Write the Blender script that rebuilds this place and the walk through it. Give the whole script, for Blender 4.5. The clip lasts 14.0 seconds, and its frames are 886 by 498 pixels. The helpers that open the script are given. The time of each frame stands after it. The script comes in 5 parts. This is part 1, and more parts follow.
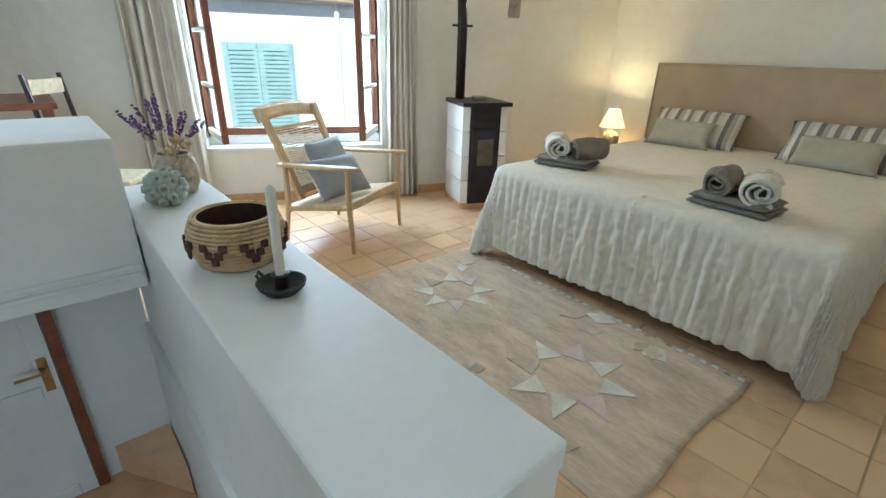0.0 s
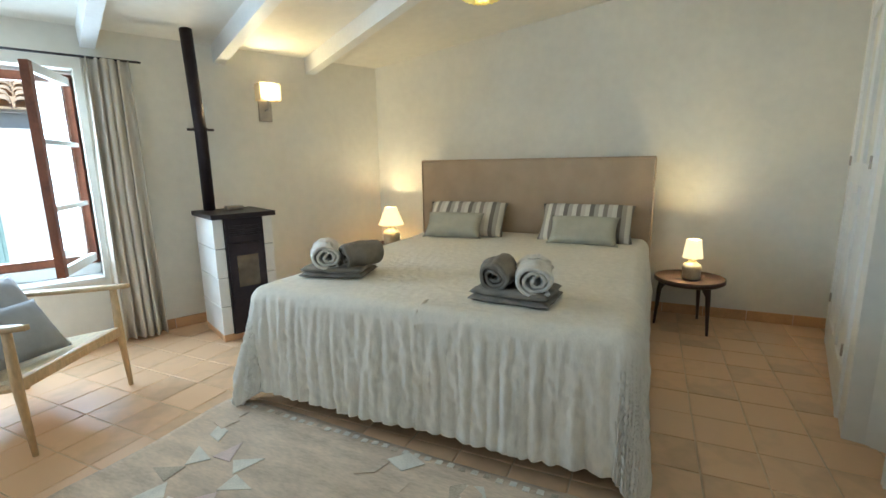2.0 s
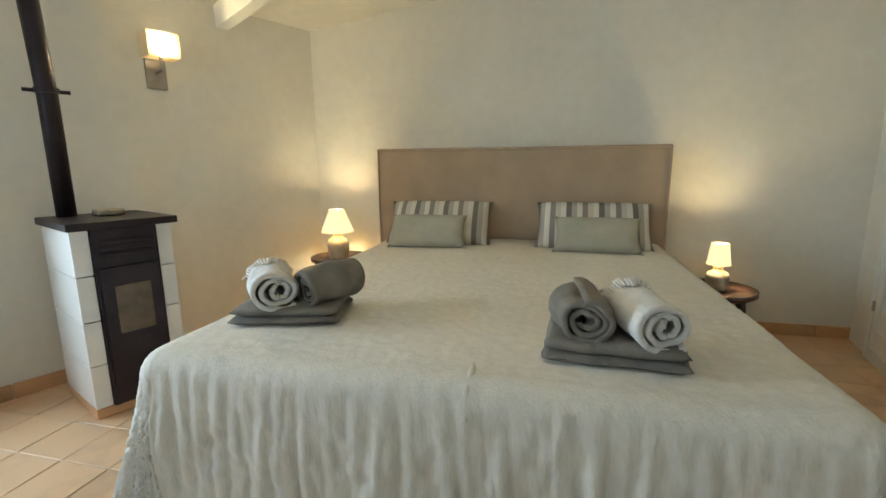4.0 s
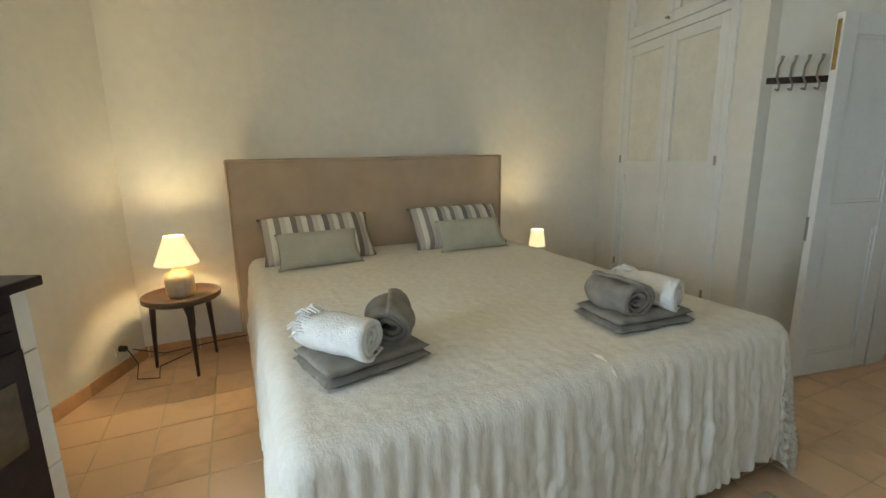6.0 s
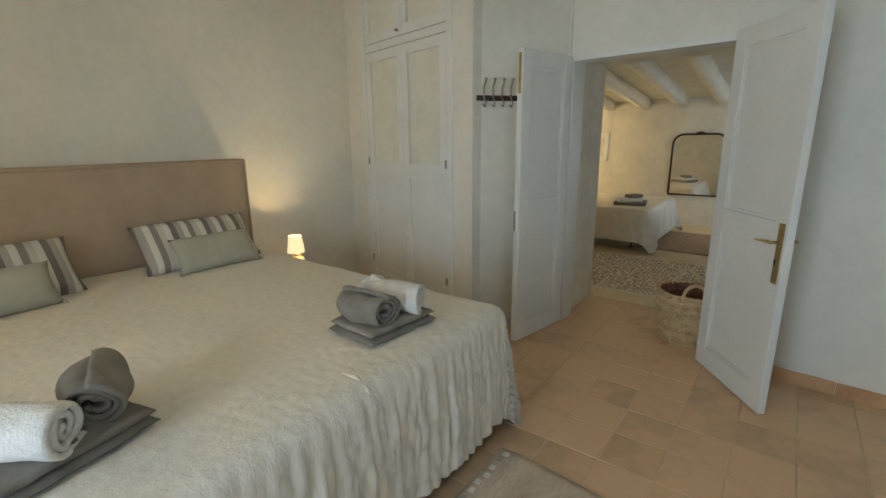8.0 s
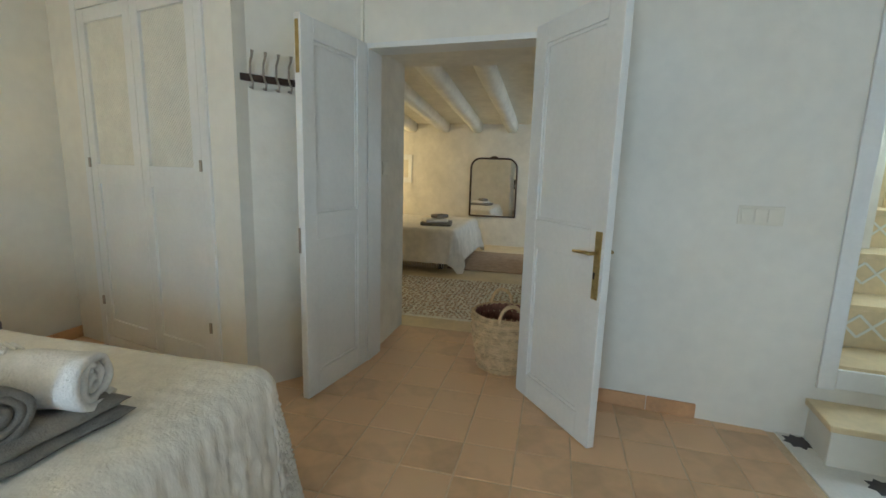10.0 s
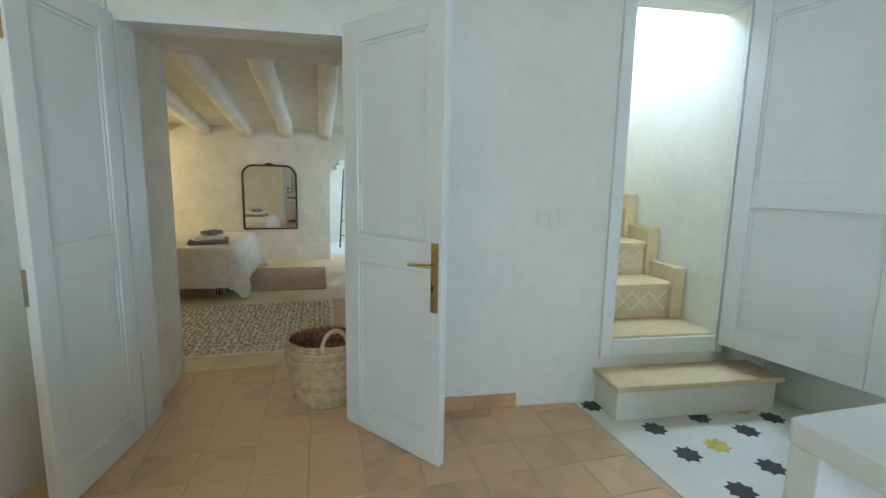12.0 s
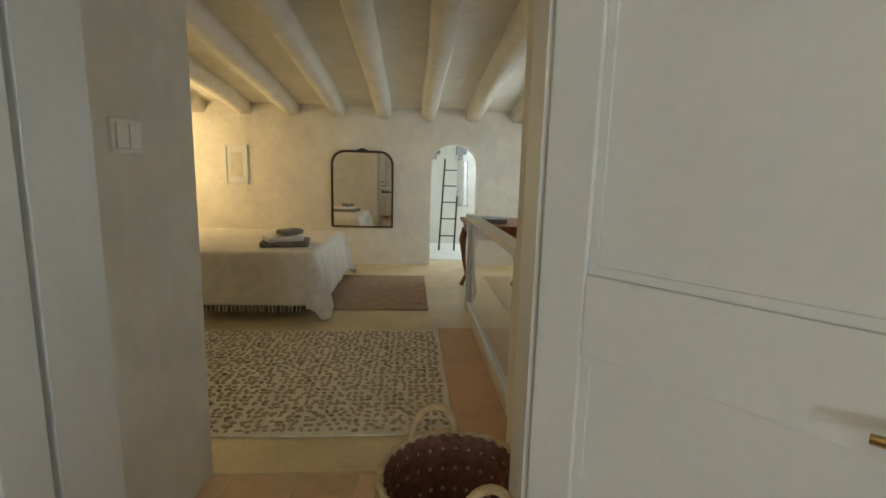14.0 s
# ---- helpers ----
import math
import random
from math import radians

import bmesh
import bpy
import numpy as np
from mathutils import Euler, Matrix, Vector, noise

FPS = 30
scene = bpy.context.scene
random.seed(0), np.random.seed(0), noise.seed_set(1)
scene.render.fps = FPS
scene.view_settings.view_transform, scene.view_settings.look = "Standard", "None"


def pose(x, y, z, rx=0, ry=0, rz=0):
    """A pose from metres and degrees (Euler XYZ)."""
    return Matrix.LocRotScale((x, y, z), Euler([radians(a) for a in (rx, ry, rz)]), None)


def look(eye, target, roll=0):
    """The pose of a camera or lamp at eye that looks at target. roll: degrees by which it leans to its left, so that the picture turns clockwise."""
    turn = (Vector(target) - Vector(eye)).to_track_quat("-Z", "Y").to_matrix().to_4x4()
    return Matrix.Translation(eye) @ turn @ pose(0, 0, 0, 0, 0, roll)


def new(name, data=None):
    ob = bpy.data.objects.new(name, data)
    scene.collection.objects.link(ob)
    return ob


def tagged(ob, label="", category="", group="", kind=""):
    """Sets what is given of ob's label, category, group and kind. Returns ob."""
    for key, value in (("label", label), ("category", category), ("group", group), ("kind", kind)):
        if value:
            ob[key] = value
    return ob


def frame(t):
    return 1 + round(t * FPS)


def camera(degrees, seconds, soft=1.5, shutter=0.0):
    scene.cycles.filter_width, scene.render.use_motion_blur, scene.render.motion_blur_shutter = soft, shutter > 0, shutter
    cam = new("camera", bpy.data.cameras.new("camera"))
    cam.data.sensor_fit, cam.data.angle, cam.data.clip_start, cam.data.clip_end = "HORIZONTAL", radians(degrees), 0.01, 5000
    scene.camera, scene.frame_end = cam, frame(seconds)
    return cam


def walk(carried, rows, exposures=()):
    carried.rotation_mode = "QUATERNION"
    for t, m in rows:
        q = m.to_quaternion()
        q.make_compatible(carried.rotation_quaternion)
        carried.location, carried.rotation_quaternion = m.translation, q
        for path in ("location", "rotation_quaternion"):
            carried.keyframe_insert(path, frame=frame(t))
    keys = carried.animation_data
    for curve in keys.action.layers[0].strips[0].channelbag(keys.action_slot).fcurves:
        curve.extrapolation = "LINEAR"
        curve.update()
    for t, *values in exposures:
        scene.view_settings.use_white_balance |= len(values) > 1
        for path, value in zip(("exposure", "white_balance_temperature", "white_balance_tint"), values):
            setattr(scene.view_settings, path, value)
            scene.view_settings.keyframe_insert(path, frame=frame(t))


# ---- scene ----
cam = camera(88.3, 14.0)
PATH = [
    (0, (2.095, -4.43, 1.305), (0.719, -3.211, 0.518), 1.7),
    (0.5, (2.007, -4.306, 1.275), (0.687, -2.965, 0.595), 1.2),
    (1, (1.968, -4.223, 1.267), (0.782, -2.709, 0.718), 0.6),
    (1.5, (1.949, -4.081, 1.262), (0.953, -2.4, 0.834), -0.3),
    (2, (1.953, -3.883, 1.265), (1.14, -2.094, 0.891), -1.0),
    (2.5, (1.914, -3.65, 1.22), (1.223, -1.809, 0.854), -1.2),
    (3, (1.707, -3.349, 1.171), (1.075, -1.487, 0.806), -1.0),
    (3.2, (1.604, -3.252, 1.163), (1.0, -1.379, 0.805), -0.9),
    (5.3, (0.592, -3.203, 1.244), (0.772, -1.25, 0.852), -0.7),
    (5.5, (0.451, -3.249, 1.26), (0.805, -1.32, 0.865), -0.9),
    (6, (0.024, -3.176, 1.305), (0.828, -1.392, 0.893), -0.9),
    (6.5, (-0.095, -3.162, 1.334), (0.949, -1.508, 0.918), -0.5),
    (7, (-0.086, -3.166, 1.377), (1.134, -1.644, 0.936), -0.6),
    (7.5, (0.002, -3.172, 1.384), (1.395, -1.809, 0.933), -0.7),
    (8, (0.139, -3.197, 1.413), (1.689, -2.023, 0.943), -0.6),
    (8.2, (0.21, -3.208, 1.432), (1.809, -2.108, 0.95), -0.5),
    (10.3, (0.796, -2.968, 1.24), (2.75, -2.693, 0.914), 1.6),
    (10.5, (0.779, -2.948, 1.256), (2.749, -2.818, 0.936), 1.5),
    (11, (0.796, -2.877, 1.264), (2.764, -3.075, 0.966), 1.4),
    (11.5, (0.866, -2.825, 1.274), (2.795, -3.262, 0.979), 1.1),
    (12, (0.994, -2.747, 1.262), (2.905, -3.257, 0.967), 1.1),
    (12.5, (1.21, -2.731, 1.231), (3.121, -3.242, 0.931), 1.0),
    (13, (1.605, -2.759, 1.207), (3.525, -3.225, 0.896), 1.1),
    (13.5, (2.046, -2.707, 1.183), (3.994, -3.033, 0.872), 1.3),
    (14, (2.48, -2.619, 1.163), (4.45, -2.76, 0.847), 1.5),
]
walk(cam, [(t, look(eye, target, roll)) for t, eye, target, roll in PATH], [(0, 0.15, 5350, 3), (1.5, 0.1, 5250, 3), (3, 0.04, 5550, 3), (5.5, -0.26, 5600, 3), (7.5, -0.28, 5700, 5), (10.5, -0.04, 5350, 3), (11.5, 0.08, 5200, 1), (12.5, 0.13, 5150, 0), (13.5, -0.06, 5500, 3), (14, -0.25, 6150, 7)])

# ---- light ----
world = bpy.data.worlds.new("sky")
scene.world = world
world.use_nodes = True
wn = world.node_tree.nodes
sky = wn.new("ShaderNodeTexSky")
sky.sky_type, sky.sun_disc, sky.sun_elevation, sky.sun_rotation = "NISHITA", False, radians(48), radians(200)
world.node_tree.links.new(sky.outputs[0], wn["Background"].inputs[0])
wn["Background"].inputs[1].default_value = 0.15
sun = new("sun", bpy.data.lights.new("sun", "SUN"))
sun.data.energy, sun.data.angle, sun.data.color = 5.0, radians(0.5), (1, 0.94, 0.84)
sun.matrix_world = look((6, -9, 12), (-6, -1, 0))


def area(name, m, sx, sy, watts, col):
    ob = new(name, bpy.data.lights.new(name, "AREA"))
    ob.data.shape, ob.data.size, ob.data.size_y, ob.data.energy, ob.data.color = "RECTANGLE", sx, sy, watts, col
    ob.matrix_world = m
    return ob


def bulb(name, at, watts, r=0.02, col=(1, 0.72, 0.35)):
    ob = new(name, bpy.data.lights.new(name, "POINT"))
    ob.data.energy, ob.data.shadow_soft_size, ob.data.color = watts, r, col
    ob.location = at
    return ob


DAY = (0.80, 0.91, 1.0)
area("window_daylight", look((-2.15, -2.45, 1.25), (0.65, -3.35, 0.75)), 1.2, 1.2, 66, DAY)
area("stair_daylight", look((4.3, -4.75, 3.0), (3.9, -4.75, 0.8)), 0.8, 0.8, 72, DAY)
# added bluish fill from the south; its window is assumed and out of view
area("south_fill", look((-0.9, -5.5, 1.45), (1.2, -2.5, 1.0)), 0.9, 1.1, 12, DAY)
area("bathroom_daylight", look((10.2, -4.35, 1.5), (9.4, -3.2, 0.9)), 0.8, 1.0, 40, DAY)
area("second_window_daylight", look((7.2, -4.72, 1.25), (6.8, -2.5, 0.6)), 0.9, 0.9, 20, DAY)
# added lamp hidden in the stairwell to brighten it; no opening there
area("stairwell_fill", look((1.35, -5.36, -0.1), (-0.3, -4.6, -0.5)), 0.5, 0.4, 4.5, DAY)
bulb("sconce_bulb", (-0.93, -0.90, 1.86), 13.0)
bulb("lamp_bulb_a", (-0.34, -0.05, 0.79), 16.0, 0.035)
bulb("lamp_bulb_b", (2.27, -0.1, 0.62), 20.0, 0.032)
bulb("pendant_bulb", (1.25, -1.89, 2.12), 9.0, 0.04, (1, 0.76, 0.42))
bulb("second_room_bulb", (7.6, 0.45, 1.35), 34, 0.06)

# ---- materials ----


def mat(name, col, rough=0.7, metal=0.0, var=0.12, scale=6.0, fine=60.0, bump=0.15, rand=0.0, stretch=None, island=False, glow=0.0, depth=0.01):
    m = bpy.data.materials.new(name)
    m.use_nodes = True
    t = m.node_tree
    n, l = t.nodes, t.links
    b = n["Principled BSDF"]
    tc = n.new("ShaderNodeTexCoord")
    src = tc.outputs["Object"]
    if stretch:
        mp = n.new("ShaderNodeMapping")
        mp.inputs["Scale"].default_value = stretch
        l.new(src, mp.inputs["Vector"])
        src = mp.outputs[0]
    big, small = n.new("ShaderNodeTexNoise"), n.new("ShaderNodeTexNoise")
    for q, sc, de in ((big, scale, 4), (small, fine, 3)):
        q.inputs["Scale"].default_value, q.inputs["Detail"].default_value = sc, de
        l.new(src, q.inputs["Vector"])
    add = n.new("ShaderNodeMath")
    add.operation = "MULTIPLY_ADD"
    l.new(small.outputs[0], add.inputs[0])
    add.inputs[1].default_value = 0.5
    l.new(big.outputs[0], add.inputs[2])
    fac = add.outputs[0]
    if rand or island:
        if island:
            inf = n.new("ShaderNodeNewGeometry").outputs["Random Per Island"]
        else:
            inf = n.new("ShaderNodeObjectInfo").outputs["Random"]
        ad = n.new("ShaderNodeMath")
        ad.operation = "MULTIPLY_ADD"
        l.new(inf, ad.inputs[0])
        ad.inputs[1].default_value = rand
        l.new(fac, ad.inputs[2])
        fac = ad.outputs[0]
    ramp = n.new("ShaderNodeValToRGB")
    lo = [max(0, c * (1 - 2.0 * var)) for c in col]
    hi = [min(1, c * (1 + 1.2 * var)) for c in col]
    ramp.color_ramp.elements[0].position, ramp.color_ramp.elements[1].position = 0.35, 1.15 + 0.6 * rand if rand else 1.0
    ramp.color_ramp.elements[0].color, ramp.color_ramp.elements[1].color = (*lo, 1), (*hi, 1)
    l.new(fac, ramp.inputs[0])
    l.new(ramp.outputs[0], b.inputs["Base Color"])
    b.inputs["Roughness"].default_value, b.inputs["Metallic"].default_value = rough, metal
    if bump:
        bp = n.new("ShaderNodeBump")
        bp.inputs["Strength"].default_value, bp.inputs["Distance"].default_value = bump, depth
        l.new(add.outputs[0], bp.inputs["Height"])
        l.new(bp.outputs[0], b.inputs["Normal"])
    if glow:
        l.new(ramp.outputs[0], b.inputs["Emission Color"])
        b.inputs["Emission Strength"].default_value = glow
    return m


def glass_mat(name, tint=(0.95, 0.98, 0.97)):
    m = bpy.data.materials.new(name)
    m.use_nodes = True
    b = m.node_tree.nodes["Principled BSDF"]
    b.inputs["Base Color"].default_value = (*tint, 1)
    b.inputs["Transmission Weight"].default_value, b.inputs["Roughness"].default_value, b.inputs["IOR"].default_value = 1, 0.0, 1.45
    return m


def striped(name, cols, period, axis):
    """Cloth of woven stripes across one axis of the thing."""
    m = mat(name, cols[0], 0.9, 0, 0.1, 8, 300, 0.3)
    n, l = m.node_tree.nodes, m.node_tree.links
    tc = n.new("ShaderNodeTexCoord")
    sp = n.new("ShaderNodeSeparateXYZ")
    l.new(tc.outputs["Object"], sp.inputs[0])
    mu = n.new("ShaderNodeMath")
    mu.operation = "MULTIPLY"
    mu.inputs[1].default_value = 1 / period
    l.new(sp.outputs[axis], mu.inputs[0])
    fr = n.new("ShaderNodeMath")
    fr.operation = "FRACT"
    l.new(mu.outputs[0], fr.inputs[0])
    r = n.new("ShaderNodeValToRGB")
    r.color_ramp.interpolation = "CONSTANT"
    while len(r.color_ramp.elements) < len(cols):
        r.color_ramp.elements.new(0.5)
    for k, c in enumerate(cols):
        r.color_ramp.elements[k].position = k / len(cols)
        r.color_ramp.elements[k].color = (*c, 1)
    l.new(fr.outputs[0], r.inputs[0])
    l.new(r.outputs[0], n["Principled BSDF"].inputs["Base Color"])
    return m


PLASTER = mat("white_plaster", (0.80, 0.77, 0.685), 0.85, 0, 0.05, 1.6, 14, 0.25, depth=0.02)
PLASTER2 = mat("rough_lime_plaster", (0.80, 0.76, 0.66), 0.9, 0, 0.07, 2.5, 10, 0.5, depth=0.03)
PAINT = mat("white_wood_paint", (0.80, 0.80, 0.77), 0.45, 0, 0.04, 3, 40, 0.05)
BENCH = mat("smooth_white_render", (0.80, 0.80, 0.78), 0.5, 0, 0.04, 3, 25, 0.1)
TERRA = mat("terracotta_tile", (0.62, 0.41, 0.235), 0.33, 0, 0.15, 3, 14, 0.08, rand=0.5)
GROUT = mat("tile_grout", (0.62, 0.47, 0.31), 0.9, 0, 0.15, 8, 80, 0.3)
SKIRT = mat("terracotta_skirting", (0.55, 0.32, 0.16), 0.5, 0, 0.15, 6, 50, 0.1, rand=0.3)
LINEN = mat("cream_gauze_cotton", (0.80, 0.74, 0.63), 0.95, 0, 0.08, 14, 240, 0.55, depth=0.006)
SPREAD = mat("crinkled_gauze_cotton", (0.80, 0.75, 0.65), 0.95, 0, 0.05, 34, 130, 0.28, stretch=(1, 1, 0.3), depth=0.012)
HEADB = mat("beige_linen_upholstery", (0.47, 0.36, 0.25), 0.95, 0, 0.08, 5, 350, 0.3)
SAGE = mat("sage_linen", (0.45, 0.43, 0.34), 0.95, 0, 0.1, 8, 300, 0.3)
GREY = mat("grey_linen", (0.34, 0.35, 0.36), 0.95, 0, 0.12, 8, 300, 0.3)
TOWELG = mat("olive_grey_terry", (0.24, 0.215, 0.18), 1.0, 0, 0.2, 14, 260, 0.9, depth=0.006)
TOWELW = mat("white_terry", (0.78, 0.75, 0.70), 1.0, 0, 0.08, 20, 160, 0.9, depth=0.006)
STRIPE = striped("striped_cotton", [(0.72, 0.69, 0.62), (0.20, 0.18, 0.16), (0.45, 0.42, 0.37), (0.72, 0.69, 0.62), (0.28, 0.25, 0.22), (0.6, 0.56, 0.5)], 0.20, 0)
DARKW = mat("dark_stained_wood", (0.045, 0.025, 0.018), 0.35, 0, 0.3, 6, 60, 0.1, stretch=(1, 1, 0.2))
MAHOG = mat("reddish_brown_window_wood", (0.22, 0.075, 0.035), 0.4, 0, 0.25, 6, 60, 0.1)
BEECH = mat("pale_oak", (0.62, 0.43, 0.22), 0.45, 0, 0.2, 10, 80, 0.08, stretch=(1, 1, 0.3))
CORD = mat("woven_paper_cord", (0.72, 0.60, 0.40), 0.9, 0, 0.15, 30, 200, 0.5)
RUG = mat("faded_patchwork_wool", (0.62, 0.50, 0.37), 1.0, 0, 0.2, 7, 60, 0.5, stretch=(0.5, 1.6, 1))
RUGC = mat("cream_wool_patch", (0.76, 0.72, 0.62), 1.0, 0, 0.15, 9, 120, 0.5)
RUGP = mat("faded_pink_wool_patch", (0.68, 0.55, 0.50), 1.0, 0, 0.15, 9, 120, 0.5)
RUGD = mat("brown_wool_patch", (0.52, 0.44, 0.33), 1.0, 0, 0.25, 9, 120, 0.5)
IRON = mat("black_stove_iron", (0.025, 0.018, 0.022), 0.42, 0.5, 0.3, 8, 90, 0.1)
CERAM = mat("white_stove_tile", (0.80, 0.79, 0.75), 0.25, 0, 0.03, 4, 30, 0.03)
FIREGL = mat("smoked_stove_glass", (0.10, 0.07, 0.04), 0.08, 0, 0.3, 3, 20, 0)
STEEL = mat("brushed_steel", (0.42, 0.38, 0.33), 0.35, 0.9, 0.1, 20, 200, 0.05)
BRASS = mat("aged_brass", (0.50, 0.38, 0.16), 0.35, 0.9, 0.2, 20, 90, 0.05)
SHADE = mat("warm_lit_lampshade", (0.85, 0.62, 0.30), 0.9, 0, 0.05, 10, 200, 0.2, glow=1.5)
SHADE2 = mat("parchment_wall_shade", (0.72, 0.55, 0.30), 0.9, 0, 0.06, 10, 200, 0.2, glow=0.15)
GLOWB = mat("lit_bulb", (1.0, 0.85, 0.55), 0.5, 0, 0, 1, 1, 0, glow=9.0)
POT = mat("crackled_grey_ceramic", (0.36, 0.33, 0.26), 0.35, 0, 0.2, 20, 120, 0.2)
CURT = mat("ivory_linen_curtain", (0.64, 0.58, 0.48), 0.95, 0, 0.07, 6, 260, 0.3)
SWITCH = mat("ivory_switch_plastic", (0.78, 0.74, 0.62), 0.4, 0, 0.03, 5, 30, 0.02)
BLACK = mat("black_rubber", (0.02, 0.018, 0.018), 0.5, 0, 0.2, 20, 60, 0.05)
STRAW = mat("woven_straw", (0.52, 0.38, 0.21), 0.9, 0, 0.25, 25, 120, 0.7, island=True, rand=0.25)
STRAWD = mat("dark_brown_straw", (0.09, 0.045, 0.03), 0.9, 0, 0.25, 25, 120, 0.7)
LATTICE = mat("cream_lattice", (0.80, 0.78, 0.69), 0.7, 0, 0.06, 6, 50, 0.1)
STONE = mat("cream_marble_tread", (0.72, 0.58, 0.34), 0.35, 0, 0.1, 4, 30, 0.05)
CEMENT = mat("white_cement_tile", (0.74, 0.72, 0.66), 0.45, 0, 0.06, 4, 60, 0.05)
STARD = mat("charcoal_star_inlay", (0.05, 0.045, 0.05), 0.5, 0, 0.2, 10, 60, 0.05)
STARY = mat("yellow_star_inlay", (0.68, 0.50, 0.10), 0.5, 0, 0.2, 10, 60, 0.05)
PEBBLE = mat("river_pebble", (0.34, 0.26, 0.17), 0.6, 0, 0.45, 8, 60, 0.2, island=True, rand=0.9)
MORTAR = mat("pebble_mortar", (0.80, 0.75, 0.62), 0.95, 0, 0.12, 8, 60, 0.5)
JUTE = mat("brown_flatweave", (0.42, 0.29, 0.18), 1.0, 0, 0.15, 12, 160, 0.5)
MIRROR = mat("mirror_silver", (0.9, 0.9, 0.88), 0.02, 1.0, 0, 1, 1, 0)
GLASS = glass_mat("clear_glass")
SHELL = mat("pale_sage_ceramic", (0.52, 0.56, 0.50), 0.4, 0, 0.15, 14, 80, 0.2)
STONEV = mat("knobbly_beige_ceramic", (0.55, 0.47, 0.36), 0.6, 0, 0.25, 18, 90, 0.6)
LAVEN = mat("dried_lavender", (0.17, 0.09, 0.22), 0.95, 0, 0.3, 40, 120, 0.2)
DRIED = mat("dried_seed_head", (0.55, 0.42, 0.24), 0.95, 0, 0.3, 40, 120, 0.4)
WAX = mat("ivory_candle_wax", (0.78, 0.76, 0.68), 0.4, 0, 0.04, 6, 40, 0.05)
RENDER = mat("whitewashed_house_wall", (0.86, 0.85, 0.82), 0.9, 0, 0.06, 1.5, 12, 0.3)
SHUT = mat("pale_blue_green_shutter", (0.36, 0.52, 0.50), 0.6, 0, 0.1, 4, 40, 0.1)
ROOFT = mat("weathered_clay_roof_tile", (0.50, 0.38, 0.26), 0.9, 0, 0.35, 6, 40, 0.4, rand=0.5)
ASPH = mat("street_asphalt", (0.06, 0.06, 0.06), 0.9, 0, 0.2, 3, 60, 0.4)
PICT = mat("pale_print_paper", (0.70, 0.66, 0.55), 0.8, 0, 0.08, 6, 50, 0.05)

# ---- building helpers ----


def part(name, bm, material, parent=None, label="", smooth=False):
    me = bpy.data.meshes.new(name)
    bmesh.ops.recalc_face_normals(bm, faces=bm.faces)
    bm.to_mesh(me)
    bm.free()
    me.materials.append(material)
    if smooth:
        me.polygons.foreach_set("use_smooth", [True] * len(me.polygons))
    ob = new(name, me)
    if parent:
        ob.parent = parent
    return tagged(ob, label)


def thing(name, label, category, m=None, group="", kind=""):
    ob = new(name)
    ob.empty_display_size = 0.1
    if m is not None:
        ob.matrix_world = m
    return tagged(ob, label, category, group, kind)


def box(x0, x1, y0, y1, z0, z1, bm=None, bevel=0.0, m=None, seg=2):
    own = bmesh.new()
    r = bmesh.ops.create_cube(own, size=1)
    bmesh.ops.transform(own, verts=own.verts, matrix=Matrix.LocRotScale(((x0 + x1) / 2, (y0 + y1) / 2, (z0 + z1) / 2), None, (abs(x1 - x0), abs(y1 - y0), abs(z1 - z0))))
    if bevel:
        bmesh.ops.bevel(own, geom=own.edges[:], offset=bevel, segments=seg, affect="EDGES", profile=0.6)
    if m is not None:
        bmesh.ops.transform(own, verts=own.verts, matrix=m)
    if bm is None:
        return own
    me = bpy.data.meshes.new("tmp")
    own.to_mesh(me)
    own.free()
    bm.from_mesh(me)
    bpy.data.meshes.remove(me)
    return bm


def lathe(profile, n=24, bm=None, m=None, sx=1.0, sy=1.0):
    bm = bm or bmesh.new()
    m = m or Matrix()
    rings = []
    for r, z in profile:
        rings.append([bm.verts.new(m @ Vector((sx * max(r, 1e-4) * math.cos(2 * math.pi * k / n), sy * max(r, 1e-4) * math.sin(2 * math.pi * k / n), z))) for k in range(n)])
    for a, b in zip(rings, rings[1:]):
        for k in range(n):
            bm.faces.new((a[k], a[(k + 1) % n], b[(k + 1) % n], b[k]))
    return bm


def tube(pts, radii, n=10, bm=None):
    bm = bm or bmesh.new()
    pts = [Vector(p) for p in pts]
    if not isinstance(radii, (list, tuple)):
        radii = [radii] * len(pts)
    rings = []
    for k, p in enumerate(pts):
        d = (pts[min(k + 1, len(pts) - 1)] - pts[max(k - 1, 0)]).normalized()
        u = d.cross(Vector((0.31, 0.17, 0.93))).normalized()
        v = d.cross(u)
        rings.append([bm.verts.new(p + radii[k] * (math.cos(2 * math.pi * j / n) * u + math.sin(2 * math.pi * j / n) * v)) for j in range(n)])
    for a, b in zip(rings, rings[1:]):
        for j in range(n):
            bm.faces.new((a[j], a[(j + 1) % n], b[(j + 1) % n], b[j]))
    bm.faces.new(rings[0])
    bm.faces.new(rings[-1])
    return bm


def thicken(bm, thick):
    """Gives a sheet its thickness, away from its normals."""
    bm.normal_update()
    nor = {v: v.normal.copy() for v in bm.verts}
    faces = bm.faces[:]
    old = bm.verts[:]
    made = bmesh.ops.extrude_face_region(bm, geom=faces, use_keep_orig=True)["geom"]
    moved = [g for g in made if isinstance(g, bmesh.types.BMVert)]
    for a in moved:
        a.normal_update()
    for a, n0 in [(a, a.normal.copy()) for a in moved]:
        a.co -= n0 * thick


